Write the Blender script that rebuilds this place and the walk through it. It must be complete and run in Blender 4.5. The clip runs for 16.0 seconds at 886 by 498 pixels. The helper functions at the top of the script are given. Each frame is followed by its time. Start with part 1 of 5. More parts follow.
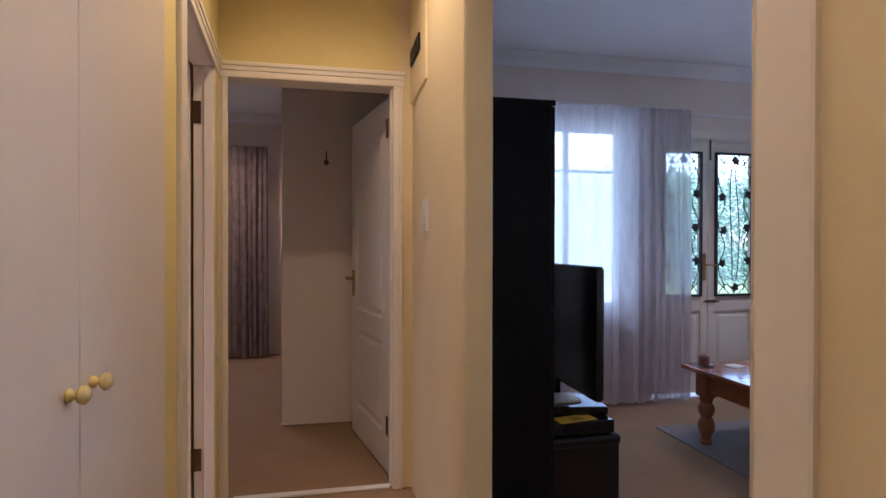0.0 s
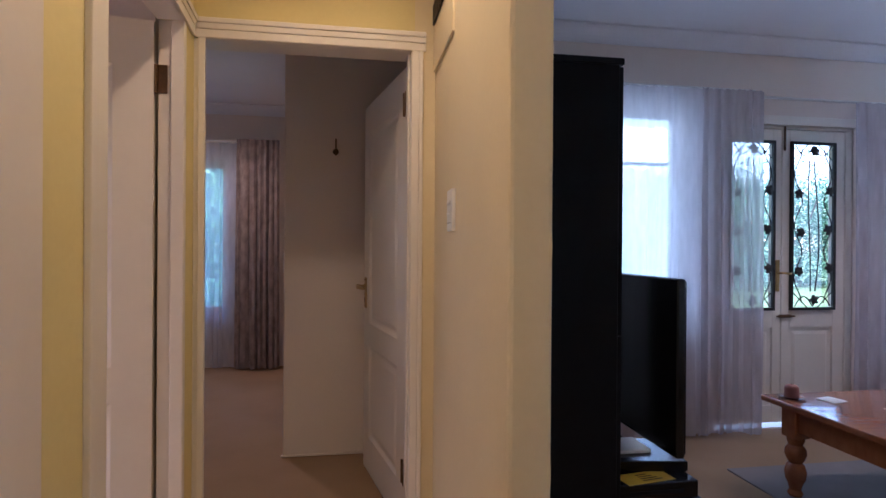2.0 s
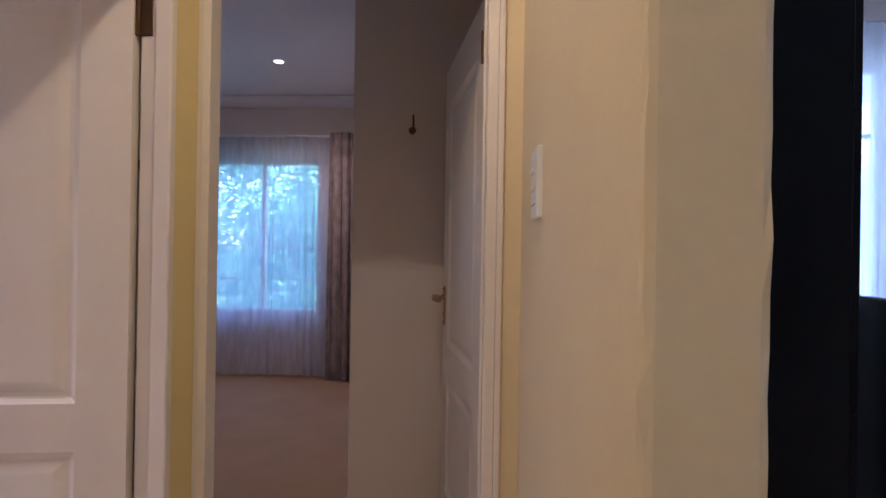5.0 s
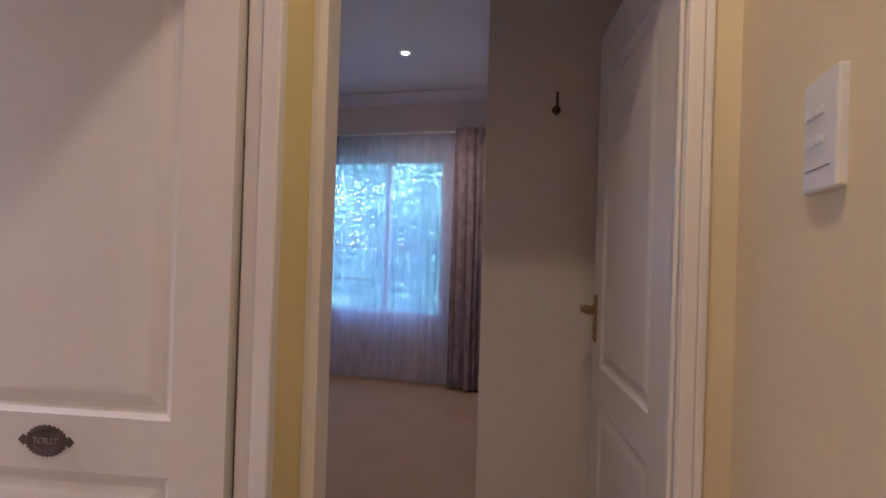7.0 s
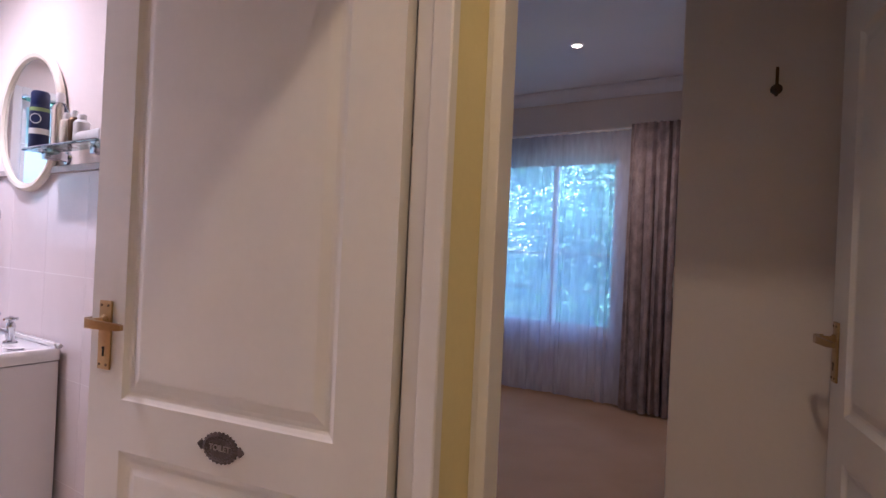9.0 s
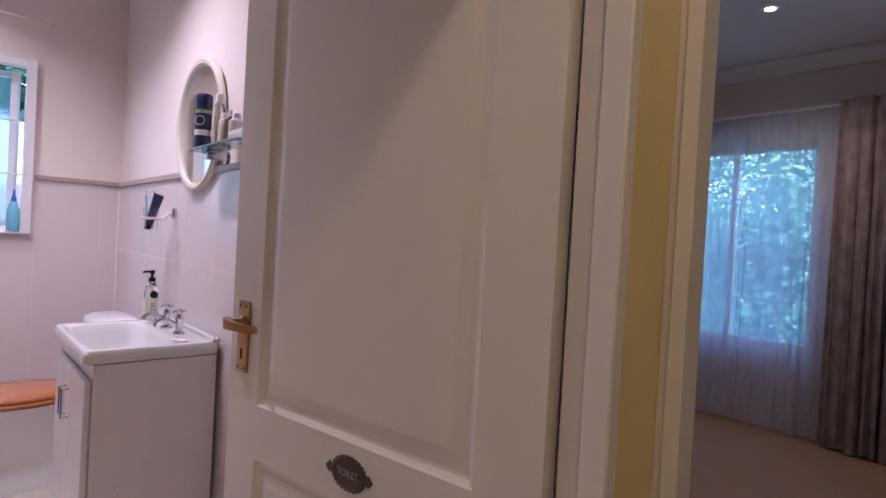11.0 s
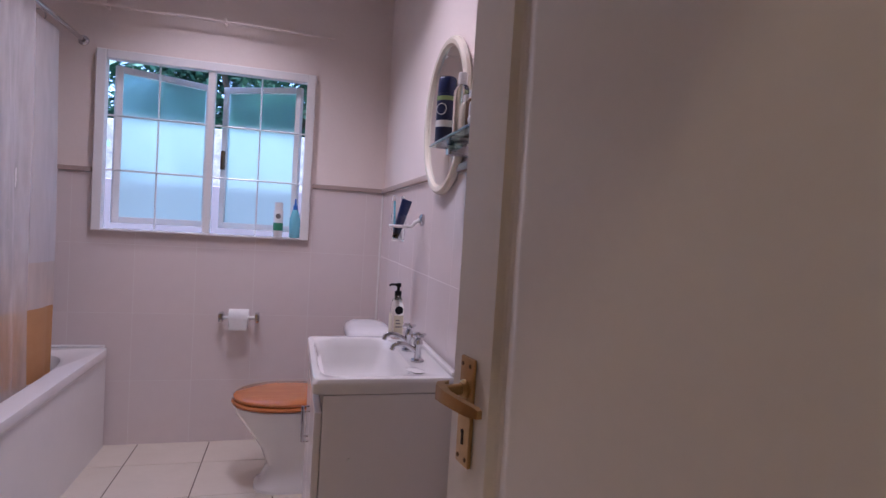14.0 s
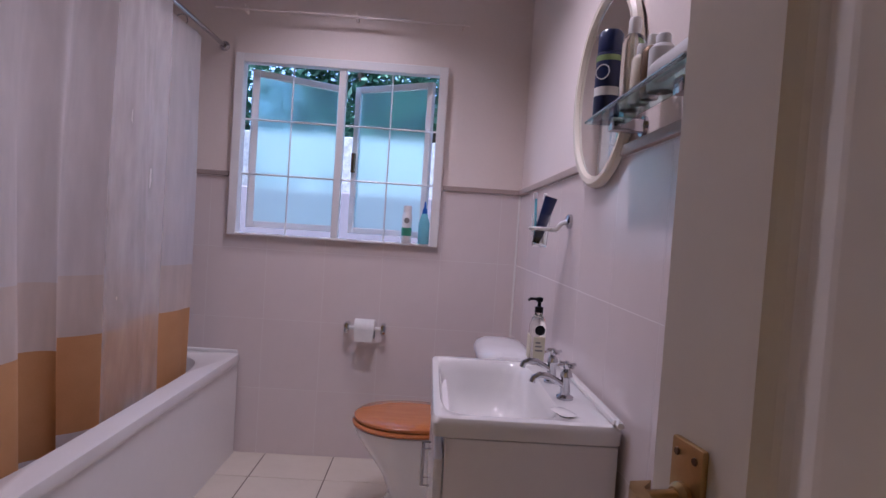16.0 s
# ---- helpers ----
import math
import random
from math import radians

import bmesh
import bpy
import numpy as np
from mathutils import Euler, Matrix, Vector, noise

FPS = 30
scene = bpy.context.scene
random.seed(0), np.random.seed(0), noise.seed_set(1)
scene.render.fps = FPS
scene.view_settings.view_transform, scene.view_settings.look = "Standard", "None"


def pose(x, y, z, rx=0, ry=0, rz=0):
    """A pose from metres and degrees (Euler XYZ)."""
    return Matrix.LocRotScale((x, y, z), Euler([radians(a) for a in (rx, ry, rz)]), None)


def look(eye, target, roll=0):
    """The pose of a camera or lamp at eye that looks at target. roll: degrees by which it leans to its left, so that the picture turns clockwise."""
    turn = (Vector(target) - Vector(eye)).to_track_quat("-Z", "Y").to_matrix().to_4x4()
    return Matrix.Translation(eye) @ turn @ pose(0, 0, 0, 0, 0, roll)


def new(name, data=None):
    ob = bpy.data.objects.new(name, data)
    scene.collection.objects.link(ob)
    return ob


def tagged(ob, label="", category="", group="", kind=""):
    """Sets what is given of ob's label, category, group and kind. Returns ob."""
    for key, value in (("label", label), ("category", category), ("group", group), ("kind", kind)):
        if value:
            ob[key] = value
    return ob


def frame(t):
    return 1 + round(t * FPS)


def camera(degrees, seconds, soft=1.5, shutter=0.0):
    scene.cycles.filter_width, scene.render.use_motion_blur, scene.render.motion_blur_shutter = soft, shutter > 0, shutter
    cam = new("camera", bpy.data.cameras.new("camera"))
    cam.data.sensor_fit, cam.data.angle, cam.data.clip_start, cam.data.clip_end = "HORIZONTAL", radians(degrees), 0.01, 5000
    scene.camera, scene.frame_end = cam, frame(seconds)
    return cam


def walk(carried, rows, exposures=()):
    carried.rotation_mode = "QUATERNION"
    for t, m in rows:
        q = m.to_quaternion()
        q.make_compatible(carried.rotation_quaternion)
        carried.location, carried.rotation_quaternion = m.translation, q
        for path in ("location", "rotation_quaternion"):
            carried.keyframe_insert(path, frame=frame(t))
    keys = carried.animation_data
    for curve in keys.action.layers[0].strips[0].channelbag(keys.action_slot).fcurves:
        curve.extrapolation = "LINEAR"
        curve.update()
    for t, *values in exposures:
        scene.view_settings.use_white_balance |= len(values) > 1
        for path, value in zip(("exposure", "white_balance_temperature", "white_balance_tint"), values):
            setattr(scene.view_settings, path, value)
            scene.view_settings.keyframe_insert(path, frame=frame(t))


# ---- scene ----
cam = camera(77.8, 16.0)
PATH = [
    (0, (0.429, 0.505, 1.234), (0.833, 2.463, 1.22), 0.1),
    (0.5, (0.425, 0.653, 1.221), (0.827, 2.612, 1.213), 0.1),
    (1, (0.45, 0.769, 1.226), (0.838, 2.731, 1.215), 0.3),
    (1.5, (0.485, 0.93, 1.24), (0.85, 2.896, 1.232), 0.3),
    (2, (0.521, 1.06, 1.239), (0.838, 3.034, 1.234), 0.4),
    (2.5, (0.551, 1.174, 1.231), (0.81, 3.157, 1.227), 0.5),
    (3, (0.569, 1.323, 1.234), (0.773, 3.313, 1.234), 0.7),
    (5.5, (0.724, 1.813, 1.223), (0.491, 3.8, 1.229), 1.0),
    (6, (0.714, 1.89, 1.213), (0.354, 3.857, 1.219), 1.2),
    (6.5, (0.654, 2.002, 1.217), (0.199, 3.95, 1.225), 1.5),
    (7, (0.578, 2.095, 1.208), (0.041, 4.021, 1.219), 1.8),
    (7.5, (0.534, 2.135, 1.209), (-0.107, 4.03, 1.218), 2.0),
    (8, (0.518, 2.163, 1.21), (-0.271, 4.0, 1.219), 2.0),
    (8.5, (0.495, 2.209, 1.213), (-0.434, 3.98, 1.223), 2.2),
    (9, (0.462, 2.262, 1.221), (-0.605, 3.954, 1.226), 2.6),
    (11.5, (0.235, 2.477, 1.227), (-1.33, 3.721, 1.191), 3.4),
    (12, (0.138, 2.517, 1.225), (-1.512, 3.646, 1.182), 3.6),
    (12.5, (0.067, 2.548, 1.232), (-1.66, 3.556, 1.183), 3.5),
    (13, (-0.001, 2.594, 1.248), (-1.799, 3.467, 1.186), 3.4),
    (13.5, (-0.081, 2.647, 1.25), (-1.95, 3.355, 1.189), 3.5),
    (14, (-0.155, 2.696, 1.258), (-2.082, 3.226, 1.182), 3.5),
    (14.5, (-0.227, 2.741, 1.256), (-2.194, 3.098, 1.184), 3.7),
    (15, (-0.312, 2.742, 1.25), (-2.295, 2.989, 1.179), 3.7),
    (15.5, (-0.413, 2.737, 1.245), (-2.407, 2.883, 1.173), 3.7),
    (16, (-0.501, 2.736, 1.226), (-2.5, 2.788, 1.161), 3.8),
]
walk(cam, [(t, look(eye, target, roll)) for t, eye, target, roll in PATH], [(0, 3.02, 5550, 29), (3, 3.1, 5200, 28), (5.5, 3.2, 5000, 27), (9, 3.12, 5000, 27), (11.5, 2.50, 5000, 26), (12.5, 2.22, 5000, 26), (14.5, 2.06, 5000, 26), (16, 1.94, 5000, 26)])

# world, sun and lamps
WARM_HALL, HALL_POWER = (1.0, 0.73, 0.38), 3.4
world = bpy.data.worlds.new("sky")
scene.world = world
world.use_nodes = True
wn = world.node_tree.nodes
sky = wn.new("ShaderNodeTexSky")
sky.sky_type, sky.sun_disc = "NISHITA", False
sky.sun_elevation, sky.sun_rotation = radians(48), radians(150)
world.node_tree.links.new(sky.outputs[0], wn["Background"].inputs[0])
wn["Background"].inputs[1].default_value = 0.15
sun = new("sun", bpy.data.lights.new("sun", "SUN"))
sun.data.energy, sun.data.angle, sun.data.color = 2.8, radians(8), (1.0, 0.95, 0.88)
sun.matrix_world = look((3, -5, 8), (0, 0, 0))
CEIL = 2.68


def lamp_at(x, y, z, power, colour, radius=0.04, angle=150):
    lamp = new("lamp_light", bpy.data.lights.new("lamp_light", "SPOT"))
    lamp.data.energy, lamp.data.color, lamp.data.shadow_soft_size = power, colour, radius
    lamp.data.spot_size, lamp.data.spot_blend = radians(angle), 0.8
    lamp.matrix_world = look((x, y, z), (x, y + 0.0001, z - 1))


lamp_at(0.48, 2.45, 2.64, HALL_POWER * 1.15, WARM_HALL, 0.04, 150)
lamp_at(0.48, 1.50, 2.64, HALL_POWER * 0.6, WARM_HALL, 0.04, 124)
lamp_at(0.48, 0.58, 2.64, HALL_POWER * 1.1, WARM_HALL, 0.03, 130)
lamp_at(-0.83, 5.93, 2.64, 6.2, (1.0, 0.70, 0.46))
lamp_at(3.6, 3.35, 2.64, 5.2, (1.0, 0.80, 0.62), 0.04, 100)
lamp_at(-1.98, 2.58, 2.64, 12.5, (1.0, 0.81, 0.69), 0.05, 126)
lamp_at(-2.75, 2.28, 2.64, 7.6, (1.0, 0.81, 0.69), 0.05, 128)


def daylight(at, towards, width, height, power, colour=(0.58, 0.83, 1.0)):
    """An added area lamp that stands in for the sky's light in an opening, shining into the room."""
    lamp = new("window_fill_light", bpy.data.lights.new("window_fill_light", "AREA"))
    lamp.data.shape, lamp.data.size, lamp.data.size_y = "RECTANGLE", width, height
    lamp.data.energy, lamp.data.color = power, colour
    lamp.matrix_world = look(at, Vector(at) + Vector(towards))


daylight((2.255, 4.64, 1.455), (0, -1, 0), 0.91, 1.43, 1.5)
daylight((4.85, 4.64, 1.455), (0, -1, 0), 0.58, 1.43, 2.0)
# much stronger fill in the window's unseen end, added to brighten the lounge
daylight((5.78, 4.64, 1.455), (0, -1, 0), 1.24, 1.43, 13.0)
# added saturated blue fill, which also veils the bedroom's garden view in blue
daylight((-1.74, 7.14, 1.33), (0, -1, 0), 1.90, 1.50, 0.40, (0.28, 0.70, 1.0))
# weak lamp added behind the garden doors to lay pale haze over the trees
daylight((3.45, 4.62, 1.41), (0, -1, 0), 0.95, 1.16, 0.13)


# materials
def material(name, colour, rough=0.6, second=None, scale=8.0, bump=0.05, fine=120.0, metal=0.0, spread=0.5, coat=0.0, stretch=(1, 1, 1), vary=0.0):
    m = bpy.data.materials.new(name)
    m.use_nodes = True
    n, l = m.node_tree.nodes, m.node_tree.links
    b = n["Principled BSDF"]
    b.inputs["Roughness"].default_value, b.inputs["Metallic"].default_value = rough, metal
    b.inputs["Coat Weight"].default_value = coat
    co = n.new("ShaderNodeTexCoord")
    mp = n.new("ShaderNodeMapping")
    mp.inputs["Scale"].default_value = stretch
    l.new(co.outputs["Object"], mp.inputs[0])
    big = n.new("ShaderNodeTexNoise")
    big.inputs["Scale"].default_value, big.inputs["Detail"].default_value = scale, 6
    l.new(mp.outputs[0], big.inputs["Vector"])
    small = n.new("ShaderNodeTexNoise")
    small.inputs["Scale"].default_value, small.inputs["Detail"].default_value = fine, 4
    l.new(mp.outputs[0], small.inputs["Vector"])
    mix = n.new("ShaderNodeMix")
    mix.data_type = "RGBA"
    second = second or [c * 0.86 for c in colour]
    mix.inputs[6].default_value, mix.inputs[7].default_value = (*colour, 1), (*second, 1)
    ramp = n.new("ShaderNodeValToRGB")
    ramp.color_ramp.elements[0].position, ramp.color_ramp.elements[1].position = 0.5 - spread / 2, 0.5 + spread / 2
    add = n.new("ShaderNodeMath")
    add.operation = "MULTIPLY_ADD"
    add.inputs[1].default_value = 0.35
    l.new(small.outputs[0], add.inputs[0])
    sc = n.new("ShaderNodeMath")
    sc.operation = "MULTIPLY"
    sc.inputs[1].default_value = 0.65
    l.new(big.outputs[0], sc.inputs[0])
    l.new(sc.outputs[0], add.inputs[2])
    l.new(add.outputs[0], ramp.inputs[0])
    l.new(ramp.outputs[0], mix.inputs[0])
    out = mix.outputs[2]
    if vary:
        info = n.new("ShaderNodeObjectInfo")
        hsv = n.new("ShaderNodeHueSaturation")
        mr = n.new("ShaderNodeMapRange")
        mr.inputs[3].default_value, mr.inputs[4].default_value = 1 - vary, 1 + vary
        l.new(info.outputs["Random"], mr.inputs[0])
        l.new(mr.outputs[0], hsv.inputs["Value"])
        l.new(out, hsv.inputs["Color"])
        out = hsv.outputs[0]
    l.new(out, b.inputs["Base Color"])
    if bump:
        bp = n.new("ShaderNodeBump")
        bp.inputs["Strength"].default_value, bp.inputs["Distance"].default_value = bump, 0.004
        l.new(add.outputs[0], bp.inputs["Height"])
        l.new(bp.outputs[0], b.inputs["Normal"])
    return m


def sheer(name, colour, clear, glow):
    """Thin woven cloth: part of the light goes straight through, part is scattered."""
    m = bpy.data.materials.new(name)
    m.use_nodes = True
    n, l = m.node_tree.nodes, m.node_tree.links
    n.remove(n["Principled BSDF"])
    tr, df, tl = n.new("ShaderNodeBsdfTransparent"), n.new("ShaderNodeBsdfDiffuse"), n.new("ShaderNodeBsdfTranslucent")
    df.inputs[0].default_value = tl.inputs[0].default_value = (*colour, 1)
    a, b = n.new("ShaderNodeMixShader"), n.new("ShaderNodeMixShader")
    a.inputs[0].default_value = glow
    co, nz, mr, mp = n.new("ShaderNodeTexCoord"), n.new("ShaderNodeTexNoise"), n.new("ShaderNodeMapRange"), n.new("ShaderNodeMapping")
    mp.inputs["Scale"].default_value = (6, 6, 1.2)
    nz.inputs["Scale"].default_value, nz.inputs["Detail"].default_value = 4, 5
    mr.inputs[3].default_value, mr.inputs[4].default_value = max(clear - 0.16, 0), min(clear + 0.16, 1)
    l.new(co.outputs["Object"], mp.inputs[0])
    l.new(mp.outputs[0], nz.inputs["Vector"])
    l.new(nz.outputs[0], mr.inputs[0])
    l.new(mr.outputs[0], b.inputs[0])
    l.new(df.outputs[0], a.inputs[1])
    l.new(tl.outputs[0], a.inputs[2])
    l.new(a.outputs[0], b.inputs[1])
    l.new(tr.outputs[0], b.inputs[2])
    l.new(b.outputs[0], n["Material Output"].inputs[0])
    return m


def glass(name, tint, rough=0.0):
    m = bpy.data.materials.new(name)
    m.use_nodes = True
    b = m.node_tree.nodes["Principled BSDF"]
    b.inputs["Base Color"].default_value = (*tint, 1)
    b.inputs["Transmission Weight"].default_value, b.inputs["Roughness"].default_value, b.inputs["IOR"].default_value = 1, rough, 1.45
    return m


def glow(name, colour, strength):
    m = bpy.data.materials.new(name)
    m.use_nodes = True
    b = m.node_tree.nodes["Principled BSDF"]
    b.inputs["Base Color"].default_value = (0.8, 0.8, 0.8, 1)
    b.inputs["Emission Color"].default_value, b.inputs["Emission Strength"].default_value = (*colour, 1), strength
    return m


M_HALL = material("cream_wall_paint", (0.77, 0.66, 0.43), 0.7, (0.71, 0.60, 0.38), 3, 0.12, 60)
# the same cream made yellower: the hall lamps' warm light is in the colour
M_HALL_LAMPLIT = material("lamplit_cream_paint", (0.78, 0.665, 0.31), 0.7, (0.72, 0.605, 0.27), 3, 0.12, 60)
M_WALL = material("white_wall_paint", (0.78, 0.69, 0.62), 0.75, (0.73, 0.64, 0.57), 3, 0.12, 60)
M_BATH = material("bathroom_paint", (0.84, 0.75, 0.70), 0.55, (0.79, 0.70, 0.65), 4, 0.08, 60)
M_CEIL = material("ceiling_paint", (0.82, 0.81, 0.83), 0.85, (0.77, 0.76, 0.78), 2, 0.1, 90)
M_GLOSS = material("white_gloss_paint", (0.80, 0.75, 0.68), 0.42, (0.75, 0.70, 0.63), 5, 0.06, 45)
M_CUP = material("cupboard_paint", (0.78, 0.71, 0.64), 0.4, (0.74, 0.67, 0.60), 4, 0.06, 60)
M_CARPET = material("tan_carpet", (0.38, 0.25, 0.15), 0.95, (0.27, 0.17, 0.09), 3, 0.9, 420, spread=0.7)
M_RUG = material("blue_grey_rug", (0.265, 0.24, 0.24), 0.95, (0.205, 0.185, 0.185), 5, 0.9, 300)
M_TILE = material("floor_tile", (0.78, 0.71, 0.60), 0.22, (0.72, 0.65, 0.54), 6, 0.03, 40, vary=0.04)
M_WTILE = material("wall_tile", (0.74, 0.665, 0.65), 0.16, (0.71, 0.635, 0.62), 4, 0.01, 30, vary=0.012)
M_GROUT = material("grout", (0.14, 0.10, 0.07), 0.9, None, 20, 0.2, 200)
M_WGROUT = material("pale_grout", (0.86, 0.83, 0.81), 0.8, None, 20, 0.1, 200)
M_DADO = material("dado_tile", (0.46, 0.37, 0.33), 0.3, (0.40, 0.32, 0.28), 20, 0.1, 80)
M_PORC = material("white_porcelain", (0.84, 0.82, 0.80), 0.08, (0.82, 0.80, 0.78), 3, 0.0, 30, coat=0.5)
M_ACRYL = material("white_acrylic", (0.82, 0.80, 0.79), 0.16, (0.78, 0.76, 0.75), 4, 0.02, 30)
M_VAN = material("vanity_laminate", (0.86, 0.83, 0.83), 0.22, (0.83, 0.80, 0.80), 4, 0.02, 30)
M_SEAT = material("orange_pine_seat", (0.62, 0.22, 0.05), 0.22, (0.48, 0.14, 0.03), 5, 0.05, 40, coat=0.6, stretch=(8, 1, 1))
M_TABLE = material("varnished_pine", (0.42, 0.15, 0.06), 0.2, (0.27, 0.08, 0.03), 3, 0.08, 30, coat=0.5, stretch=(1, 12, 6))
M_BRASS = material("brass", (0.55, 0.37, 0.16), 0.3, (0.36, 0.24, 0.10), 12, 0.1, 90, metal=1)
M_OLD = material("old_brass_hinge", (0.16, 0.09, 0.04), 0.45, (0.08, 0.05, 0.03), 30, 0.2, 120, metal=0.8)
M_CHROME = material("chrome", (0.58, 0.58, 0.60), 0.06, (0.52, 0.52, 0.55), 8, 0.0, 60, metal=1)
M_BLACK = material("black_lacquer", (0.006, 0.006, 0.008), 0.5, (0.009, 0.009, 0.011), 4, 0.04, 60)
M_TV = material("black_plastic", (0.006, 0.006, 0.008), 0.22, (0.009, 0.009, 0.011), 6, 0.02, 90)
M_BLACK.node_tree.nodes["Principled BSDF"].inputs["Specular IOR Level"].default_value = 0.15
M_IRON = material("black_iron", (0.015, 0.015, 0.018), 0.5, (0.03, 0.03, 0.03), 20, 0.3, 100)
M_WHITE = material("white_plastic", (0.80, 0.79, 0.78), 0.3, (0.77, 0.76, 0.75), 6, 0.02, 60)
M_CREAM = material("cream_plastic", (0.76, 0.70, 0.58), 0.18, (0.72, 0.66, 0.54), 6, 0.02, 60)
M_YKNOB = material("yellowed_knob", (0.78, 0.66, 0.30), 0.25, (0.70, 0.58, 0.25), 10, 0.02, 60)
M_CURT = material("patterned_curtain", (0.33, 0.27, 0.26), 0.9, (0.17, 0.135, 0.14), 16, 0.4, 200, spread=0.28, stretch=(1, 1, 0.6))
M_TAN = material("tan_shower_fabric", (0.54, 0.29, 0.12), 0.7, (0.46, 0.24, 0.09), 12, 0.2, 250)
M_WAX = material("pink_wax", (0.34, 0.13, 0.11), 0.5, (0.27, 0.10, 0.08), 14, 0.1, 60)
M_IVORY = material("ivory_wax", (0.86, 0.83, 0.72), 0.45, None, 14, 0.1, 60)
M_PAPER = material("paper", (0.82, 0.82, 0.80), 0.8, None, 10, 0.02, 60)
M_YELLOW = material("yellow_paper", (0.62, 0.42, 0.03), 0.7, (0.55, 0.36, 0.02), 14, 0.02, 60)
M_SOFA = material("grey_fabric", (0.36, 0.34, 0.36), 0.95, (0.28, 0.26, 0.28), 6, 0.6, 260)
M_NAVY = material("navy_label", (0.012, 0.022, 0.09), 0.3, (0.010, 0.018, 0.07), 10, 0.02, 60)
M_GREEN = material("green_label", (0.05, 0.28, 0.16), 0.4, None, 10, 0.02, 60)
M_BLUE = material("blue_bottle", (0.22, 0.60, 0.74), 0.25, None, 10, 0.02, 60)
M_NOZZLE = material("blue_nozzle", (0.02, 0.12, 0.50), 0.3, None, 10, 0.02, 60)
M_LIME = material("lime_band", (0.30, 0.42, 0.16), 0.4, None, 10, 0.02, 60)
M_LABEL = material("cream_label", (0.66, 0.62, 0.45), 0.5, None, 10, 0.02, 60)
M_GREY = material("grey_print", (0.20, 0.19, 0.19), 0.6, None, 10, 0.02, 60)
M_PLAQUE = material("pewter_plaque", (0.16, 0.12, 0.10), 0.4, (0.08, 0.06, 0.05), 40, 0.4, 150, metal=0.7)
M_PEWT = material("pewter_letters", (0.50, 0.42, 0.36), 0.35, None, 40, 0.1, 150, metal=0.7)
M_LEAF = material("foliage", (0.08, 0.20, 0.11), 0.6, (0.045, 0.12, 0.07), 1.5, 0.1, 20)
M_BARK = material("bark", (0.12, 0.085, 0.06), 0.9, (0.06, 0.045, 0.03), 12, 0.8, 60)
M_GRASS = material("grass", (0.08, 0.14, 0.04), 0.9, (0.05, 0.09, 0.03), 2, 0.6, 60)
M_BRICKW = material("garden_wall_plaster", (0.30, 0.26, 0.27), 0.9, (0.24, 0.21, 0.22), 3, 0.3, 40)
M_WASH = material("whitewash", (0.52, 0.51, 0.47), 0.9, (0.30, 0.30, 0.27), 14, 0.5, 50, spread=0.2)
M_SHEER = sheer("white_sheer", (0.70, 0.65, 0.70), 0.26, 0.60)
# white cloth; the blue of the window's daylight is mixed into its tint
M_BSHEER = sheer("bedroom_sheer", (0.57, 0.62, 0.76), 0.46, 0.74)
M_SHOWER = sheer("shower_sheer", (0.82, 0.78, 0.78), 0.14, 0.50)
M_VEIL = sheer("shower_veil", (0.82, 0.78, 0.78), 0.64, 0.50)
M_SHOWER2 = sheer("shower_sheer_band", (0.80, 0.70, 0.63), 0.14, 0.45)
M_GLASS = glass("clear_glass", (0.96, 1.0, 0.99))
M_CLEARP = glass("clear_plastic", (0.93, 0.92, 0.84), 0.12)
M_SHELFG = glass("shelf_glass", (0.65, 0.92, 0.92), 0.02)
M_FROST = bpy.data.materials.new("frosted_glass")
M_FROST.use_nodes = True
fn, fl = M_FROST.node_tree.nodes, M_FROST.node_tree.links
fn.remove(fn["Principled BSDF"])
f_re, f_tl, f_mx = fn.new("ShaderNodeBsdfRefraction"), fn.new("ShaderNodeBsdfTranslucent"), fn.new("ShaderNodeMixShader")
f_re.inputs["Color"].default_value, f_re.inputs["Roughness"].default_value, f_re.inputs["IOR"].default_value = (0.84, 0.99, 0.98, 1), 0.34, 1.12
f_tl.inputs["Color"].default_value, f_mx.inputs[0].default_value = (0.70, 0.95, 0.93, 1), 0.07
fl.new(f_re.outputs[0], f_mx.inputs[1])
fl.new(f_tl.outputs[0], f_mx.inputs[2])
fl.new(f_mx.outputs[0], fn["Material Output"].inputs[0])
M_MIRROR = bpy.data.materials.new("mirror")
M_MIRROR.use_nodes = True
M_MIRROR.node_tree.nodes["Principled BSDF"].inputs["Metallic"].default_value = 1
M_MIRROR.node_tree.nodes["Principled BSDF"].inputs["Roughness"].default_value = 0.015
M_MIRROR.node_tree.nodes["Principled BSDF"].inputs["Base Color"].default_value = (0.86, 0.88, 0.87, 1)
M_LAMP = glow("lamp_glass", (1.0, 0.82, 0.52), 7)


# mesh helpers
def link(name, bm, mat, smooth=False):
    me = bpy.data.meshes.new(name)
    bmesh.ops.recalc_face_normals(bm, faces=bm.faces)
    bm.to_mesh(me)
    bm.free()
    me.materials.append(mat)
    if smooth:
        for p in me.polygons:
            p.use_smooth = True
        me.set_sharp_from_angle(angle=radians(40))
    return new(name, me)


def part(name, bm, mat, parent, label="", smooth=False):
    ob = link(name, bm, mat, smooth)
    ob.parent = parent
    if label:
        tagged(ob, label)
    return ob


def thing(name, label, category, m=None, group=""):
    ob = new(name)
    ob.empty_display_size = 0.05
    if m is not None:
        ob.matrix_world = m
    return tagged(ob, label, category, group)


def structure(name, bm, mat, label="", smooth=False):
    return tagged(link(name, bm, mat, smooth), label, kind="structure")


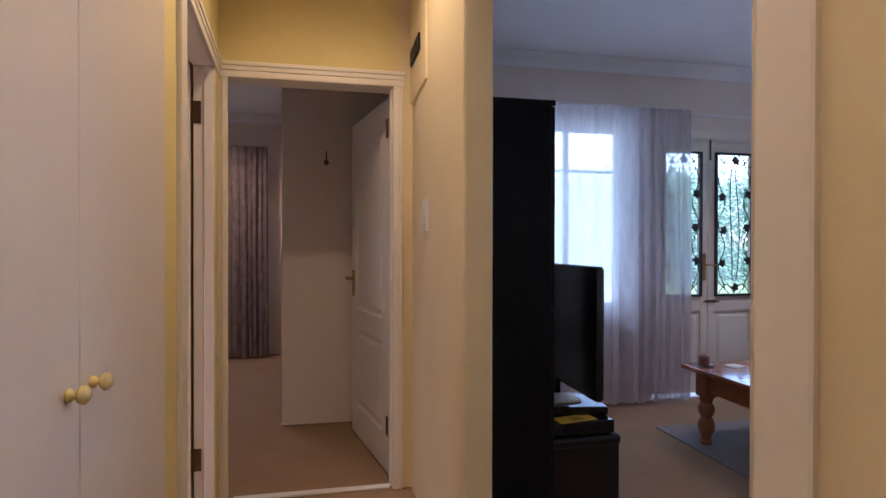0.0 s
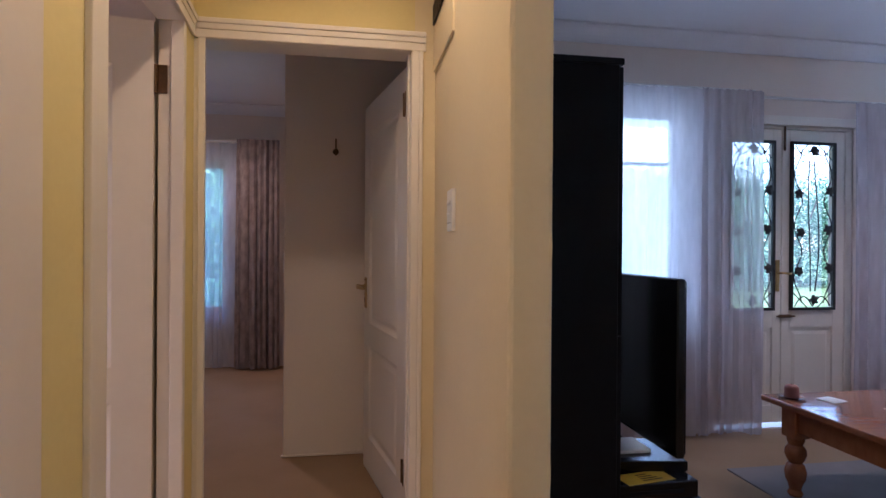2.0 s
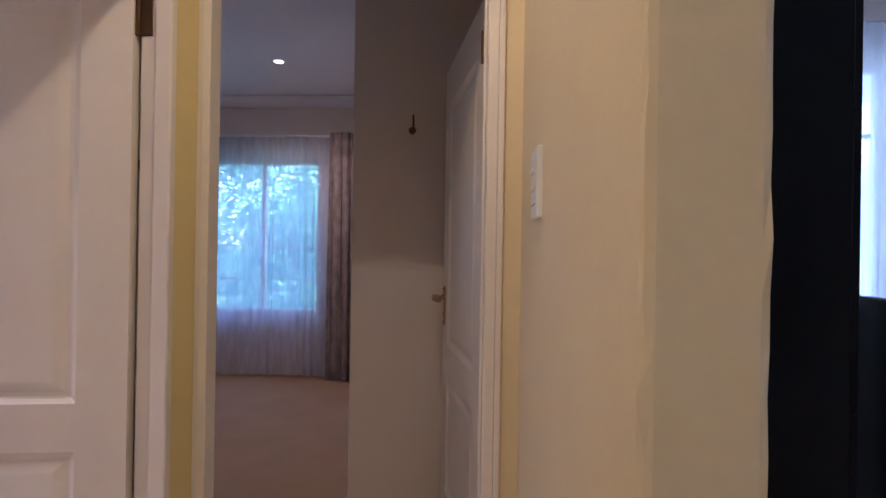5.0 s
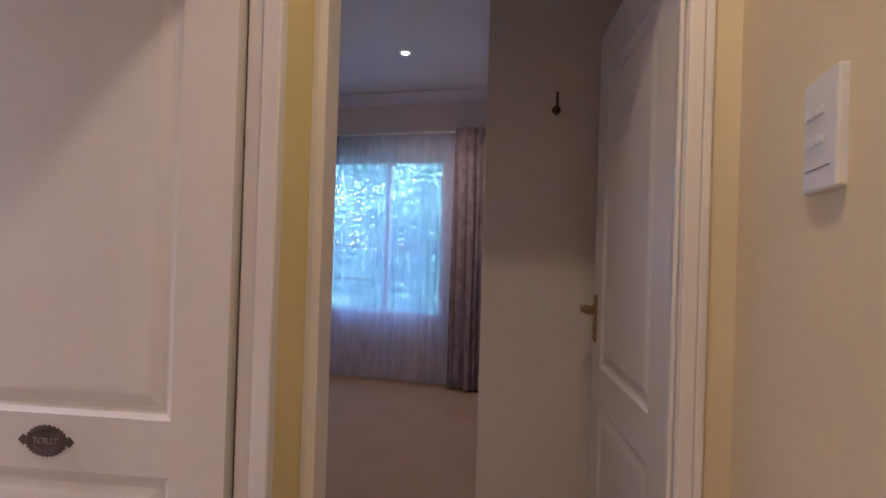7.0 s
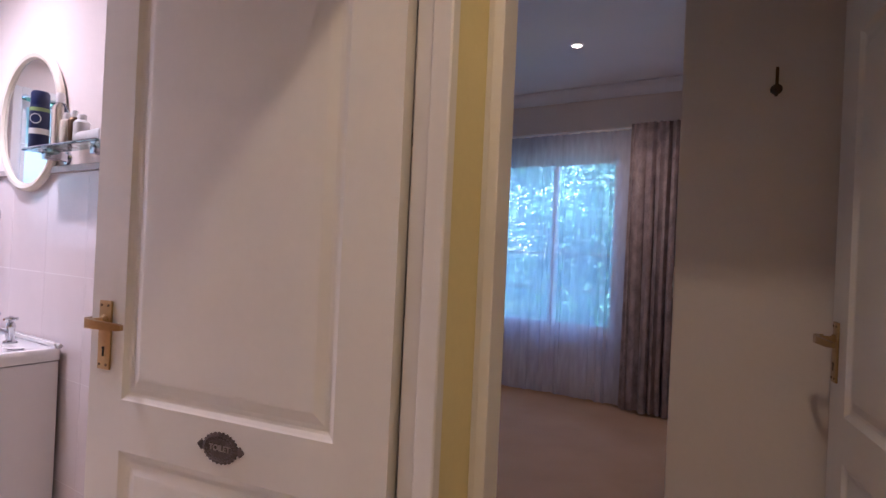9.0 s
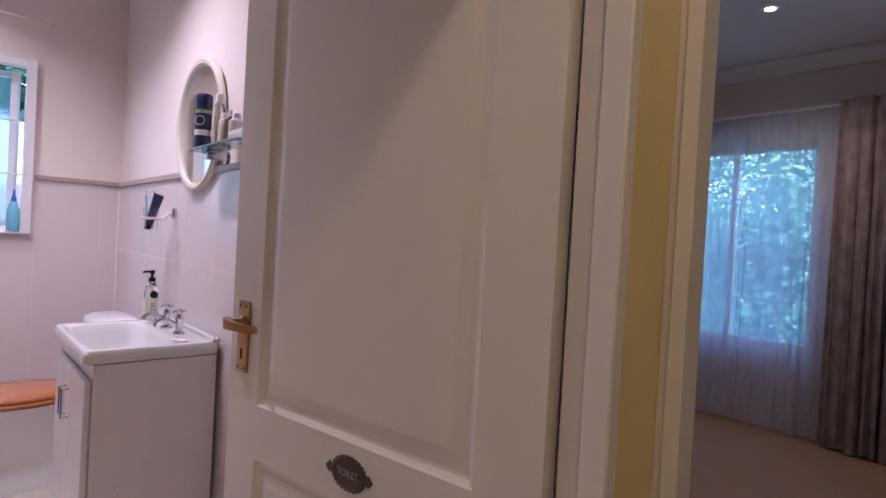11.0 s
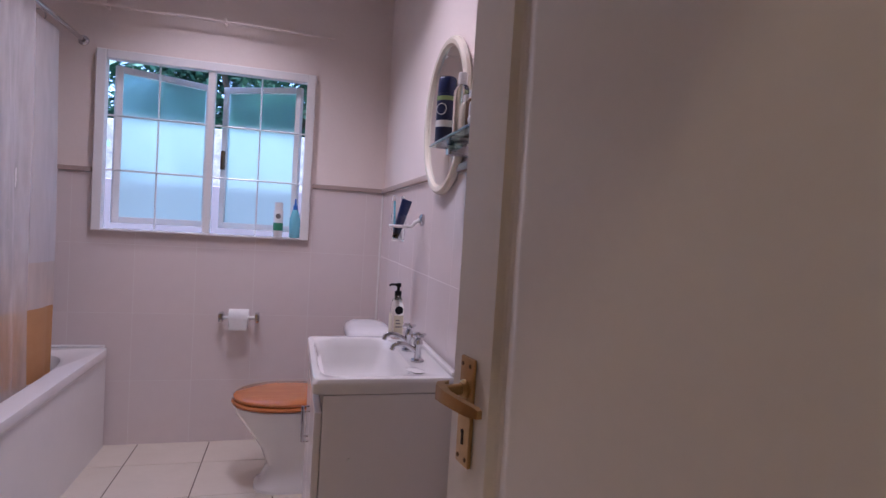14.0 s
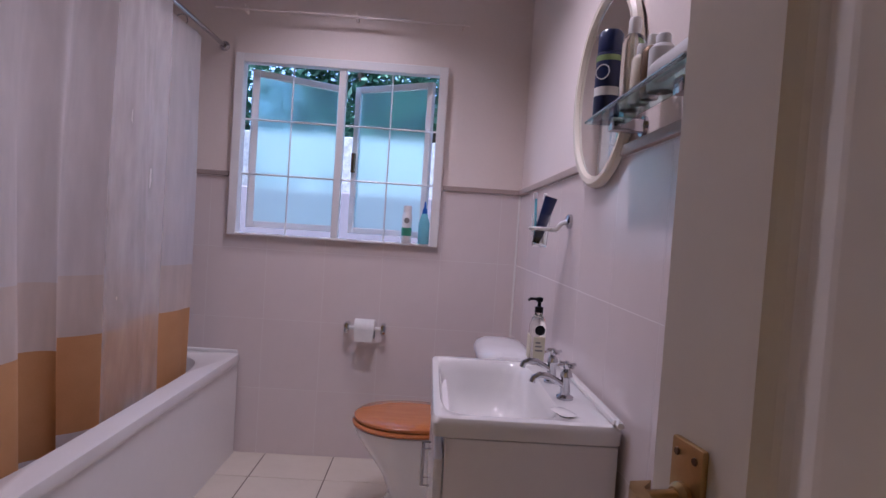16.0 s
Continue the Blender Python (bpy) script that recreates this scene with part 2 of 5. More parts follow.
def box(bm, x0, x1, y0, y1, z0, z1, bevel=0.0, seg=1, m=None):
    b = bmesh.new()
    bmesh.ops.create_cube(b, size=1)
    for v in b.verts:
        v.co = Vector(((x0 + x1) / 2 + v.co.x * (x1 - x0), (y0 + y1) / 2 + v.co.y * (y1 - y0), (z0 + z1) / 2 + v.co.z * (z1 - z0)))
    if bevel:
        bmesh.ops.bevel(b, geom=b.edges[:], offset=bevel, segments=seg, profile=0.6, affect="EDGES")
    return merge(bm, b, m)


def merge(bm, b, m=None):
    if m is not None:
        bmesh.ops.transform(b, matrix=m, verts=b.verts)
    me = bpy.data.meshes.new("scratch")
    b.to_mesh(me)
    b.free()
    bm.from_mesh(me)
    bpy.data.meshes.remove(me)
    return bm


def bx(*a, **k):
    return box(bmesh.new(), *a, **k)


def prism(bm, plan, z0, z1):
    lo = [bm.verts.new((x, y, z0)) for x, y in plan]
    hi = [bm.verts.new((x, y, z1)) for x, y in plan]
    bm.faces.new(lo[::-1])
    bm.faces.new(hi)
    for i in range(len(plan)):
        j = (i + 1) % len(plan)
        bm.faces.new((lo[i], lo[j], hi[j], hi[i]))
    return bm


def ring(cx, cy, rx, ry, z, n=32, p=2.0):
    out = []
    for i in range(n):
        a = 2 * math.pi * i / n
        c, s = math.cos(a), math.sin(a)
        out.append((cx + rx * math.copysign(abs(c) ** (2 / p), c), cy + ry * math.copysign(abs(s) ** (2 / p), s), z))
    return out


def loft(bm, rings, cap0=True, cap1=True, m=None):
    b = bmesh.new()
    vs = [[b.verts.new(co) for co in r] for r in rings]
    n = len(vs[0])
    for a, c in zip(vs, vs[1:]):
        for i in range(n):
            j = (i + 1) % n
            b.faces.new((a[i], a[j], c[j], c[i]))
    if cap0:
        b.faces.new(vs[0][::-1])
    if cap1:
        b.faces.new(vs[-1])
    return merge(bm, b, m)


def lathe(profile, n=24, m=None, bm=None):
    """profile: (radius, height) from bottom to top."""
    return loft(bm or bmesh.new(), [ring(0, 0, max(r, 0.0004), max(r, 0.0004), z, n) for r, z in profile], m=m)


def tube(points, radius, n=8, bm=None, closed=False):
    """A round bar along points."""
    b = bmesh.new()
    pts = [Vector(p) for p in points]
    rings = []
    up = Vector((0, 0, 1))
    for i, p in enumerate(pts):
        a = pts[max(i - 1, 0)]
        c = pts[min(i + 1, len(pts) - 1)]
        d = (c - a).normalized()
        s = d.cross(up if abs(d.z) < 0.95 else Vector((1, 0, 0))).normalized()
        u = s.cross(d)
        rings.append([p + radius * (math.cos(2 * math.pi * k / n) * s + math.sin(2 * math.pi * k / n) * u) for k in range(n)])
    return loft(bm or b, rings)


def arc(f, n):
    return [f(i / (n - 1)) for i in range(n)]


def text_bm(body, size, depth):
    cu = bpy.data.curves.new("letters", "FONT")
    cu.body, cu.size, cu.extrude, cu.align_x, cu.align_y = body, size, depth, "CENTER", "CENTER"
    ob = bpy.data.objects.new("letters", cu)
    scene.collection.objects.link(ob)
    bpy.context.view_layer.update()
    me = bpy.data.meshes.new_from_object(ob.evaluated_get(bpy.context.evaluated_depsgraph_get()))
    bpy.data.objects.remove(ob)
    b = bmesh.new()
    b.from_mesh(me)
    return b


# setting: floors
structure("floor", bx(-3.6, 6.6, -2.2, 7.1, -0.12, -0.004), M_CARPET, "tan brown cut-pile carpet over the whole house")
structure("ground", bx(-400, 400, -400, 400, -0.5, -0.2), M_GRASS, "rough green lawn outside the house")

# setting: walls
w = bmesh.new()
box(w, -0.20, -0.088, 3.27, 3.365, 0, CEIL)
box(w, -0.088, 0.755, 3.27, 3.39, 2.05, CEIL)
structure("wall_hall_end", w, M_HALL_LAMPLIT, "cream plaster wall round the bedroom doorway, lamp yellow in its colour")
rw = random.Random(7)
levels = []
for k in range(68):
    j = [rw.uniform(-0.0016, 0.0016) - (0.004 if rw.random() < 0.07 else 0) for _ in range(4)]
    levels.append([(0.84, 3.27, CEIL * k / 67), (0.834, 2.163 + j[0], CEIL * k / 67), (0.837 + j[1], 2.156, CEIL * k / 67), (0.844, 2.153, CEIL * k / 67), (0.920, 2.153, CEIL * k / 67), (0.927, 2.156 + j[2], CEIL * k / 67), (0.930, 2.163, CEIL * k / 67), (0.930, 3.27, CEIL * k / 67)])
structure("wall_hall_end_pier", bx(0.755, 0.945, 3.27, 3.39, 0, CEIL), M_HALL, "cream plaster pier beside the bedroom doorway")
structure("wall_hall_right", loft(bmesh.new(), levels), M_HALL, "cream plaster wall with a chipped free end")
structure("wall_hall_near", bx(0.84, 0.945, -2.0, 0.972, 0, CEIL, 0.006, 2), M_HALL, "cream plaster wall beside the lounge opening")
LEFT = "cream plaster wall round the toilet doorway, lamp yellow in its colour"
structure("wall_hall_left", prism(bmesh.new(), [(-0.015, 2.09), (-0.015, 2.32), (-0.165, 2.32), (-0.165, 2.09)], 0, CEIL), M_HALL_LAMPLIT, LEFT)
structure("wall_hall_left_lintel", prism(bmesh.new(), [(-0.015, 2.32), (-0.077, 3.14), (-0.165, 3.14), (-0.165, 2.32)], 2.05, CEIL), M_HALL_LAMPLIT, LEFT)
structure("wall_hall_left_corner", prism(bmesh.new(), [(-0.077, 3.14), (-0.087, 3.27), (-0.166, 3.27), (-0.166, 3.14)], 0, CEIL), M_HALL_LAMPLIT, LEFT)
structure("wall_hall_cupboard_back", bx(-0.165, -0.135, -2.0, 2.09, 0, CEIL), M_HALL_LAMPLIT, "cream plaster wall behind the cupboards")
structure("wall_hall_left_rear", bx(-0.135, -0.015, -2.0, 0.0, 0, CEIL), M_HALL_LAMPLIT, "cream plaster wall beside the cupboards, lamp yellow in its colour")
structure("wall_hall_cupboard_head", bx(-0.135, -0.015, 0.0, 2.09, 2.45, CEIL), M_HALL_LAMPLIT, "cream plaster above the cupboards, lamp yellow in its colour")
structure("wall_hall_back", bx(-0.165, 0.945, -2.12, -2.0, 0, CEIL), M_HALL, "cream plaster wall closing the hall")
structure("wall_bath_north", bx(-3.50, -0.20, 3.20, 3.39, 0, CEIL), M_BATH, "white painted bathroom wall above the tiles")
w = bmesh.new()
box(w, -3.52, -3.365, 0.9, 1.70, 0, CEIL)
box(w, -3.52, -3.365, 2.78, 3.20, 0, CEIL)
box(w, -3.52, -3.365, 1.70, 2.78, 0, 1.14)
box(w, -3.52, -3.365, 1.70, 2.78, 2.06, CEIL)
structure("wall_bath_window", w, M_BATH, "white painted bathroom wall with a window opening")
structure("wall_bath_south", bx(-3.52, -0.165, 0.9, 1.0, 0, CEIL), M_BATH, "white bathroom wall behind the bath")
structure("wall_bedroom_block", bx(0.11, 0.945, 4.40, 6.95, 0, CEIL, 0.004, 1), M_WALL, "white plaster wall block in the bedroom")
structure("wall_bedroom_east", bx(0.945, 1.02, 3.27, 4.45, 0, CEIL), M_WALL, "white plaster wall between bedroom and lounge")
w = bmesh.new()
box(w, -3.50, -2.70, 6.95, 7.12, 0, CEIL)
box(w, -0.78, 0.945, 6.95, 7.12, 0, CEIL)
box(w, -2.70, -0.78, 6.95, 7.12, 0, 0.57)
box(w, -2.70, -0.78, 6.95, 7.12, 2.09, CEIL)
structure("wall_bedroom_north", w, M_WALL, "pinkish white bedroom wall with the window")
structure("wall_bedroom_west", bx(-3.62, -3.50, 3.39, 7.12, 0, CEIL), M_WALL, "white bedroom wall")
Y0, Y1 = 4.45, 4.62
for tail, x0, x1, z0, z1 in (("corner", 0.945, 1.80, 0, CEIL), ("sill_1", 1.80, 2.71, 0, 0.73), ("head_1", 1.80, 2.71, 2.18, CEIL), ("pier_1", 2.71, 2.90, 0, CEIL), ("lintel", 2.90, 4.01, 2.13, CEIL), ("pier_2", 4.01, 4.56, 0, CEIL), ("sill_2", 4.56, 6.40, 0, 0.73), ("head_2", 4.56, 6.40, 2.18, CEIL), ("end", 6.40, 6.50, 0, CEIL)):
    structure("wall_lounge_north_" + tail, bx(x0, x1, Y0, Y1, z0, z1), M_WALL, "white plaster lounge wall with two windows and garden doors")
structure("wall_lounge_east", bx(6.50, 6.62, -2.12, Y1, 0, CEIL), M_WALL, "white lounge wall")
structure("wall_lounge_south", bx(0.945, 6.50, -2.12, -2.0, 0, CEIL), M_WALL, "white lounge wall")
structure("ceiling", bx(-3.62, 6.62, -2.12, 7.12, CEIL, CEIL + 0.12), M_CEIL, "flat white painted ceiling")


def cornice(name, x0, x1, y):
    b = bmesh.new()
    prof = [(0, 0), (0, -0.10), (-0.012, -0.10)] + [(-0.09 + 0.078 * math.cos(a), -0.10 + 0.088 * math.sin(a)) for a in [math.pi / 2 * i / 6 for i in range(7)]] + [(-0.09, 0)]
    a = [b.verts.new((x0, y + p, CEIL + q)) for p, q in prof]
    c = [b.verts.new((x1, y + p, CEIL + q)) for p, q in prof]
    b.faces.new(a)
    b.faces.new(c[::-1])
    for i in range(len(prof)):
        j = (i + 1) % len(prof)
        b.faces.new((a[i], a[j], c[j], c[i]))
    structure(name, b, M_CEIL, "coved white plaster cornice")


cornice("trim_lounge_cornice", 0.95, 6.49, Y0 - 0.002)
cornice("trim_bedroom_cornice", -3.49, 0.105, 6.948)


# setting: door frames
t1 = bmesh.new()
for a0, a1, d in ((-0.070, -0.044, 0.010),):
    box(t1, a0, a1, 3.27 - d, 3.27, 0, 2.03, 0.003, 2)
for z0, z1, d in ((2.03, 2.062, 0.012), (2.062, 2.085, 0.016), (2.085, 2.105, 0.021)):
    box(t1, -0.085, 0.800, 3.27 - d, 3.27, z0, z1, 0.004, 2)
for a0, a1, d in ((0.742, 0.772, 0.012), (0.772, 0.789, 0.015)):
    box(t1, a0, a1, 3.27 - d, 3.27, 0, 2.03, 0.004, 2)
box(t1, -0.088, -0.068, 3.272, 3.372, 0, 2.03, 0.002)
box(t1, 0.740, 0.755, 3.272, 3.40, 0, 2.03, 0.002)
box(t1, -0.068, 0.740, 3.272, 3.40, 2.03, 2.05, 0.002)
box(t1, 0.730, 0.7395, 3.30, 3.355, 0, 2.028, 0.002)
structure("trim_bedroom_doorframe", t1, M_GLOSS, "white gloss moulded door frame")

t2 = bmesh.new()
for y0, y1, d in ((2.258, 2.280, 0.016), (2.280, 2.342, 0.012)):
    box(t2, -0.016, -0.016 + d, y0, y1, 0, 2.04, 0.004, 2)
for z0, z1, d in ((2.03, 2.062, 0.010), (2.062, 2.085, 0.014), (2.085, 2.105, 0.019)):
    prism(t2, [(-0.012 + d, 2.26), (-0.086 + d, 3.245), (-0.09, 3.245), (-0.018, 2.26)], z0, z1)
box(t2, -0.165, -0.018, 2.32, 2.338, 0, 2.035, 0.002)
box(t2, -0.166, -0.122, 3.128, 3.14, 0, 2.035, 0.002)
box(t2, -0.120, -0.075, 3.112, 3.14, 0, 2.035, 0.003)
prism(t2, [(-0.020, 2.338), (-0.076, 3.112), (-0.165, 3.112), (-0.165, 2.338)], 2.03, 2.05)
structure("trim_toilet_doorframe", t2, M_GLOSS, "white gloss moulded door frame")
t3 = bmesh.new()
box(t3, 0.835, 0.84, 0.90, 0.972, 0, CEIL, 0.006, 2)
structure("trim_lounge_opening", t3, M_GLOSS, "white painted strip edging the lounge opening")
structure("trim_threshold", bx(-0.03, 0.73, 3.285, 3.325, -0.004, 0.008, 0.003), M_WHITE, "white carpet threshold strip")
sk = bmesh.new()
box(sk, 0.10, 0.60, 4.385, 4.40, 0, 0.012, 0.003)
structure("baseboard", sk, M_WALL, "thin painted skirting edge")


# doors
def lever(parent, x, y, z, way, side):
    """A lever handle on its long plate; way: where the lever points along x, side: the face's normal along y."""
    h = part("handle", bx(x - 0.021, x + 0.021, min(y, y + side * 0.007), max(y, y + side * 0.007), z - 0.085, z + 0.085, 0.003, 2), M_BRASS, parent, "brass lever handle on a long plate", True)
    b = bmesh.new()
    tube([(x, y, z + 0.035), (x, y + side * 0.045, z + 0.035)], 0.009, 10, b)
    blade = []
    for along, out, up, deep in ((-0.012, 0.040, 0.012, 0.010), (0.0, 0.051, 0.012, 0.007), (0.03, 0.052, 0.010, 0.005), (0.07, 0.044, 0.009, 0.005), (0.088, 0.037, 0.008, 0.005), (0.098, 0.035, 0.006, 0.004)):
        cx, cy, cz = x + way * along, y + side * out, z + 0.035 - max(along, 0) * 0.06
        blade.append([(cx, cy - deep, cz - up), (cx, cy + deep, cz - up), (cx, cy + deep, cz + up), (cx, cy - deep, cz + up)])
    loft(b, blade)
    lathe([(0.015, 0), (0.015, 0.004), (0.011, 0.008)], 16, pose(x, y + side * 0.007, z + 0.035, -90 * side, 0, 0), b)
    part("lever", b, M_BRASS, h, "", True)
    b = bmesh.new()
    lathe([(0.004, 0), (0.004, 0.0012)], 12, pose(x, y + side * 0.0075, z - 0.032, -90 * side, 0, 0), b)
    box(b, x - 0.0025, x + 0.0025, y + side * 0.007, y + side * 0.0085, z - 0.052, z - 0.032)
    part("keyhole", b, M_BLACK, h)
    for dz in (-0.073, 0.073):
        for dx in (-0.012, 0.012):
            part("screw", lathe([(0.0036, 0), (0.003, 0.0015)], 10, pose(x + dx, y + side * 0.007, z + dz, -90 * side, 0, 0)), M_OLD, h)


def panel_door(name, label, m, width, s0, s1, height=2.02, thick=0.04):
    """A moulded two-panel door; x along the leaf from the hinge, the seen face at y = 0."""
    d = thing(name, label, "door", m)
    d["kind"] = "structure"
    rails = ((0.0, 0.20), (0.70, 0.823), (1.86, height))
    part("stile", bx(0, s0, 0, thick, 0.008, height), M_GLOSS, d)
    part("stile", bx(width - s1, width, 0, thick, 0.008, height), M_GLOSS, d)
    for z0, z1 in rails:
        part("rail", bx(s0, width - s1, 0, thick, max(z0, 0.008), z1), M_GLOSS, d)
    part("core", bx(s0, width - s1, 0.014, thick - 0.014, 0.2, 1.86), M_GLOSS, d)
    for z0, z1 in ((0.20, 0.70), (0.823, 1.86)):
        b = bmesh.new()
        for face, out in ((0.0, 1), (thick, -1)):
            r = [(0.0, 0.000), (0.004, 0.003), (0.012, 0.008), (0.018, 0.010), (0.028, 0.010), (0.052, 0.003), (0.058, 0.0025)]
            rings = []
            for inset, deep in r:
                x0, x1, a0, a1 = s0 + inset, width - s1 - inset, z0 + inset, z1 - inset
                y = face + out * (deep if inset else 0.0)
                rings.append([(x0, y, a0), (x1, y, a0), (x1, y, a1), (x0, y, a1)])
            loft(b, rings, cap0=False)
        part("panel", b, M_GLOSS, d)
    return d


def hinge(parent, x, y, z):
    h = part("hinge", bx(x - 0.002, x + 0.034, y - 0.003, y + 0.001, z - 0.05, z + 0.05, 0.001), M_OLD, parent, "tarnished brass butt hinge")
    part("pin", tube([(x - 0.004, y - 0.006, z - 0.05), (x - 0.004, y - 0.006, z + 0.05)], 0.006, 10), M_OLD, h)


# toilet door stands open into the bathroom
ang = math.degrees(math.atan2(3.106 - 2.962, -0.174 + 1.03))
td = panel_door("door_toilet", "white moulded two-panel toilet door standing open", pose(-0.174, 3.106, 0, 0, 0, 180 + ang) @ Matrix.Diagonal((1, -1, 1, 1)), 0.852, 0.125, 0.117)
lever(td, 0.797, 0.0, 0.975, -1, -1)
pl = part("plaque", bmesh.new(), M_PLAQUE, td, "pewter oval plaque lettered TOILET")
PX, PZ = 0.414, 0.763
b = bmesh.new()
o = [(PX + (0.049 + 0.0016 * math.cos(26 * a)) * math.cos(a), PZ + (0.034 + 0.0016 * math.cos(26 * a)) * math.sin(a)) for a in [2 * math.pi * i / 156 for i in range(156)]]
loft(b, [[(x, 0, z) for x, z in o], [(x, -0.004, z) for x, z in o], [(PX + (x - PX) * 0.86, -0.006, PZ + (z - PZ) * 0.82) for x, z in o], [(PX + (x - PX) * 0.80, -0.0035, PZ + (z - PZ) * 0.74) for x, z in o], [(PX + (x - PX) * 0.74, -0.0055, PZ + (z - PZ) * 0.64) for x, z in o], [(PX + (x - PX) * 0.68, -0.003, PZ + (z - PZ) * 0.56) for x, z in o]])
for s in (-1, 1):
    box(b, PX + s * 0.055 - 0.0095, PX + s * 0.055 + 0.0095, -0.004, 0, PZ - 0.0095, PZ + 0.0095, 0.002, 1, Matrix.Translation((PX + s * 0.055, 0, PZ)) @ pose(0, 0, 0, 0, 45, 0) @ Matrix.Translation((-PX - s * 0.055, 0, -PZ)))
b.to_mesh(pl.data)
b.free()
lt = text_bm("TOILET", 0.0185, 0.0015)
bmesh.ops.transform(lt, matrix=Matrix.Translation((PX, -0.0045, PZ)) @ pose(0, 0, 0, 90, 0, 180) @ Matrix.Diagonal((-1, 1, 1, 1)) @ pose(0, 0, 0, 0, 180, 0), verts=lt.verts)
part("letters", lt, M_PEWT, pl, "raised letters TOILET")
th = thing("toilet_door_hinges", "tarnished brass hinges on the toilet door jamb", "hinge")
for z in (0.27, 1.825):
    hinge(th, -0.168, 3.127, z)

# bedroom door stands open into the bedroom
ang2 = math.degrees(math.atan2(4.171 - 3.432, 0.592 - 0.745))
bd = panel_door("door_bedroom", "white moulded two-panel bedroom door standing open", pose(0.738, 3.425, 0, 0, 0, ang2) @ Matrix.Diagonal((1, -1, 1, 1)), 0.80, 0.125, 0.125)
lever(bd, 0.755, 0.0, 0.985, -1, -1)
bh = thing("bedroom_door_hinges", "tarnished brass hinges on the bedroom door jamb", "hinge")
for z in (0.27, 1.855):
    b = bx(0.728, 0.7315, 3.395, 3.43, z - 0.05, z + 0.05, 0.001)
    h = part("hinge", b, M_OLD, bh)
    part("pin", tube([(0.728, 3.434, z - 0.05), (0.728, 3.434, z + 0.05)], 0.006, 10), M_OLD, h)

# hall cupboards
for i, (y0, y1, ky) in enumerate(((1.578, 2.083, 1.62), (1.070, 1.572, 1.525), (0.562, 1.064, 0.622), (0.05, 0.556, 0.516))):
    c = thing("hall_cupboard", "cream painted built-in cupboard with a round knob", "cupboard", None, "hall cupboards")
    part("carcass", bx(-0.133, -0.022, y0, y1, 0.0, 2.448), M_CUP, c)
    dr = part("cupboard_door", bx(-0.021, 0.0, y0 - 0.001, y1 + 0.001, 0.06, 2.44, 0.002, 2), M_CUP, c)
    part("knob", lathe([(0.010, 0), (0.012, 0.003), (0.011, 0.008), (0.0065, 0.012), (0.0065, 0.015), (0.012, 0.018), (0.0165, 0.023), (0.0165, 0.029), (0.011, 0.034), (0.003, 0.036)], 20, pose(0, ky, 0.982, 0, 90, 0)), M_YKNOB, dr, "yellowed round wooden knob", True)

# distribution board and light switch on the hall wall
db = thing("distribution_board", "white wall-mounted electrical board with black breakers", "fuse box")
part("cover", bx(0.829, 0.8395, 2.82, 3.255, 1.945, 2.45, 0.002, 1), M_HALL, db)
for i in range(6):
    part("breaker", bx(0.820, 0.8288, 2.955 + i * 0.045, 2.997 + i * 0.045, 2.12, 2.195, 0.002), M_BLACK, db)
ls = thing("hall_light_switch", "white plastic three-lever light switch plate", "light switch")
part("plate", bx(0.826, 0.8395, 2.782, 2.885, 1.293, 1.43, 0.004, 2), M_WHITE, ls)
for z in (1.352, 1.386):
    for y in (2.815, 2.842):
        part("rocker", bx(0.8215, 0.8259, y, y + 0.023, z - 0.005, z + 0.005, 0.002, 2), M_WHITE, ls)
part("joint_line", bx(0.8252, 0.8259, 2.80, 2.875, 1.3195, 1.321), M_GREY, ls)
bs = thing("bedroom_light_switch", "small white switch on the wall edge", "light switch")
part("plate", bx(0.098, 0.1095, 4.46, 4.53, 1.08, 1.20, 0.003), M_WHITE, bs)
part("rocker", bx(0.092, 0.0979, 4.485, 4.505, 1.12, 1.15, 0.002), M_WHITE, bs)
hk = thing("coat_hook", "small dark brass coat hook on the wall", "hook")
part("plate", bx(0.401, 0.411, 4.392, 4.3995, 1.80, 1.885, 0.003, 2), M_OLD, hk)
part("hook", tube([(0.406, 4.392, 1.80), (0.406, 4.37, 1.785), (0.406, 4.352, 1.79), (0.406, 4.348, 1.812)], 0.006, 10), M_OLD, hk)
part("knob", lathe([(0.004, 0), (0.016, 0.004), (0.018, 0.012), (0.012, 0.02), (0.003, 0.022)], 16, pose(0.406, 4.372, 1.80, 90, 0, 0)), M_OLD, hk, "", True)


def downlight(x, y):
    d = thing("downlight", "lit round recessed ceiling downlight", "ceiling light", pose(x, y, CEIL), "downlights")
    part("bezel", loft(bmesh.new(), [ring(0, 0, 0.034, 0.034, -0.001), ring(0, 0, 0.046, 0.046, -0.001), ring(0, 0, 0.046, 0.046, -0.006), ring(0, 0, 0.034, 0.034, -0.008)], False, False), M_WHITE, d)
    part("lamp_face", lathe([(0.023, -0.005), (0.023, -0.003)]), M_LAMP, d)


for x, y in ((-0.83, 5.93), (3.6, 3.35), (0.48, 2.45), (0.48, 1.50), (0.48, 0.58), (-1.98, 2.58), (-2.75, 2.28)):
    downlight(x, y)


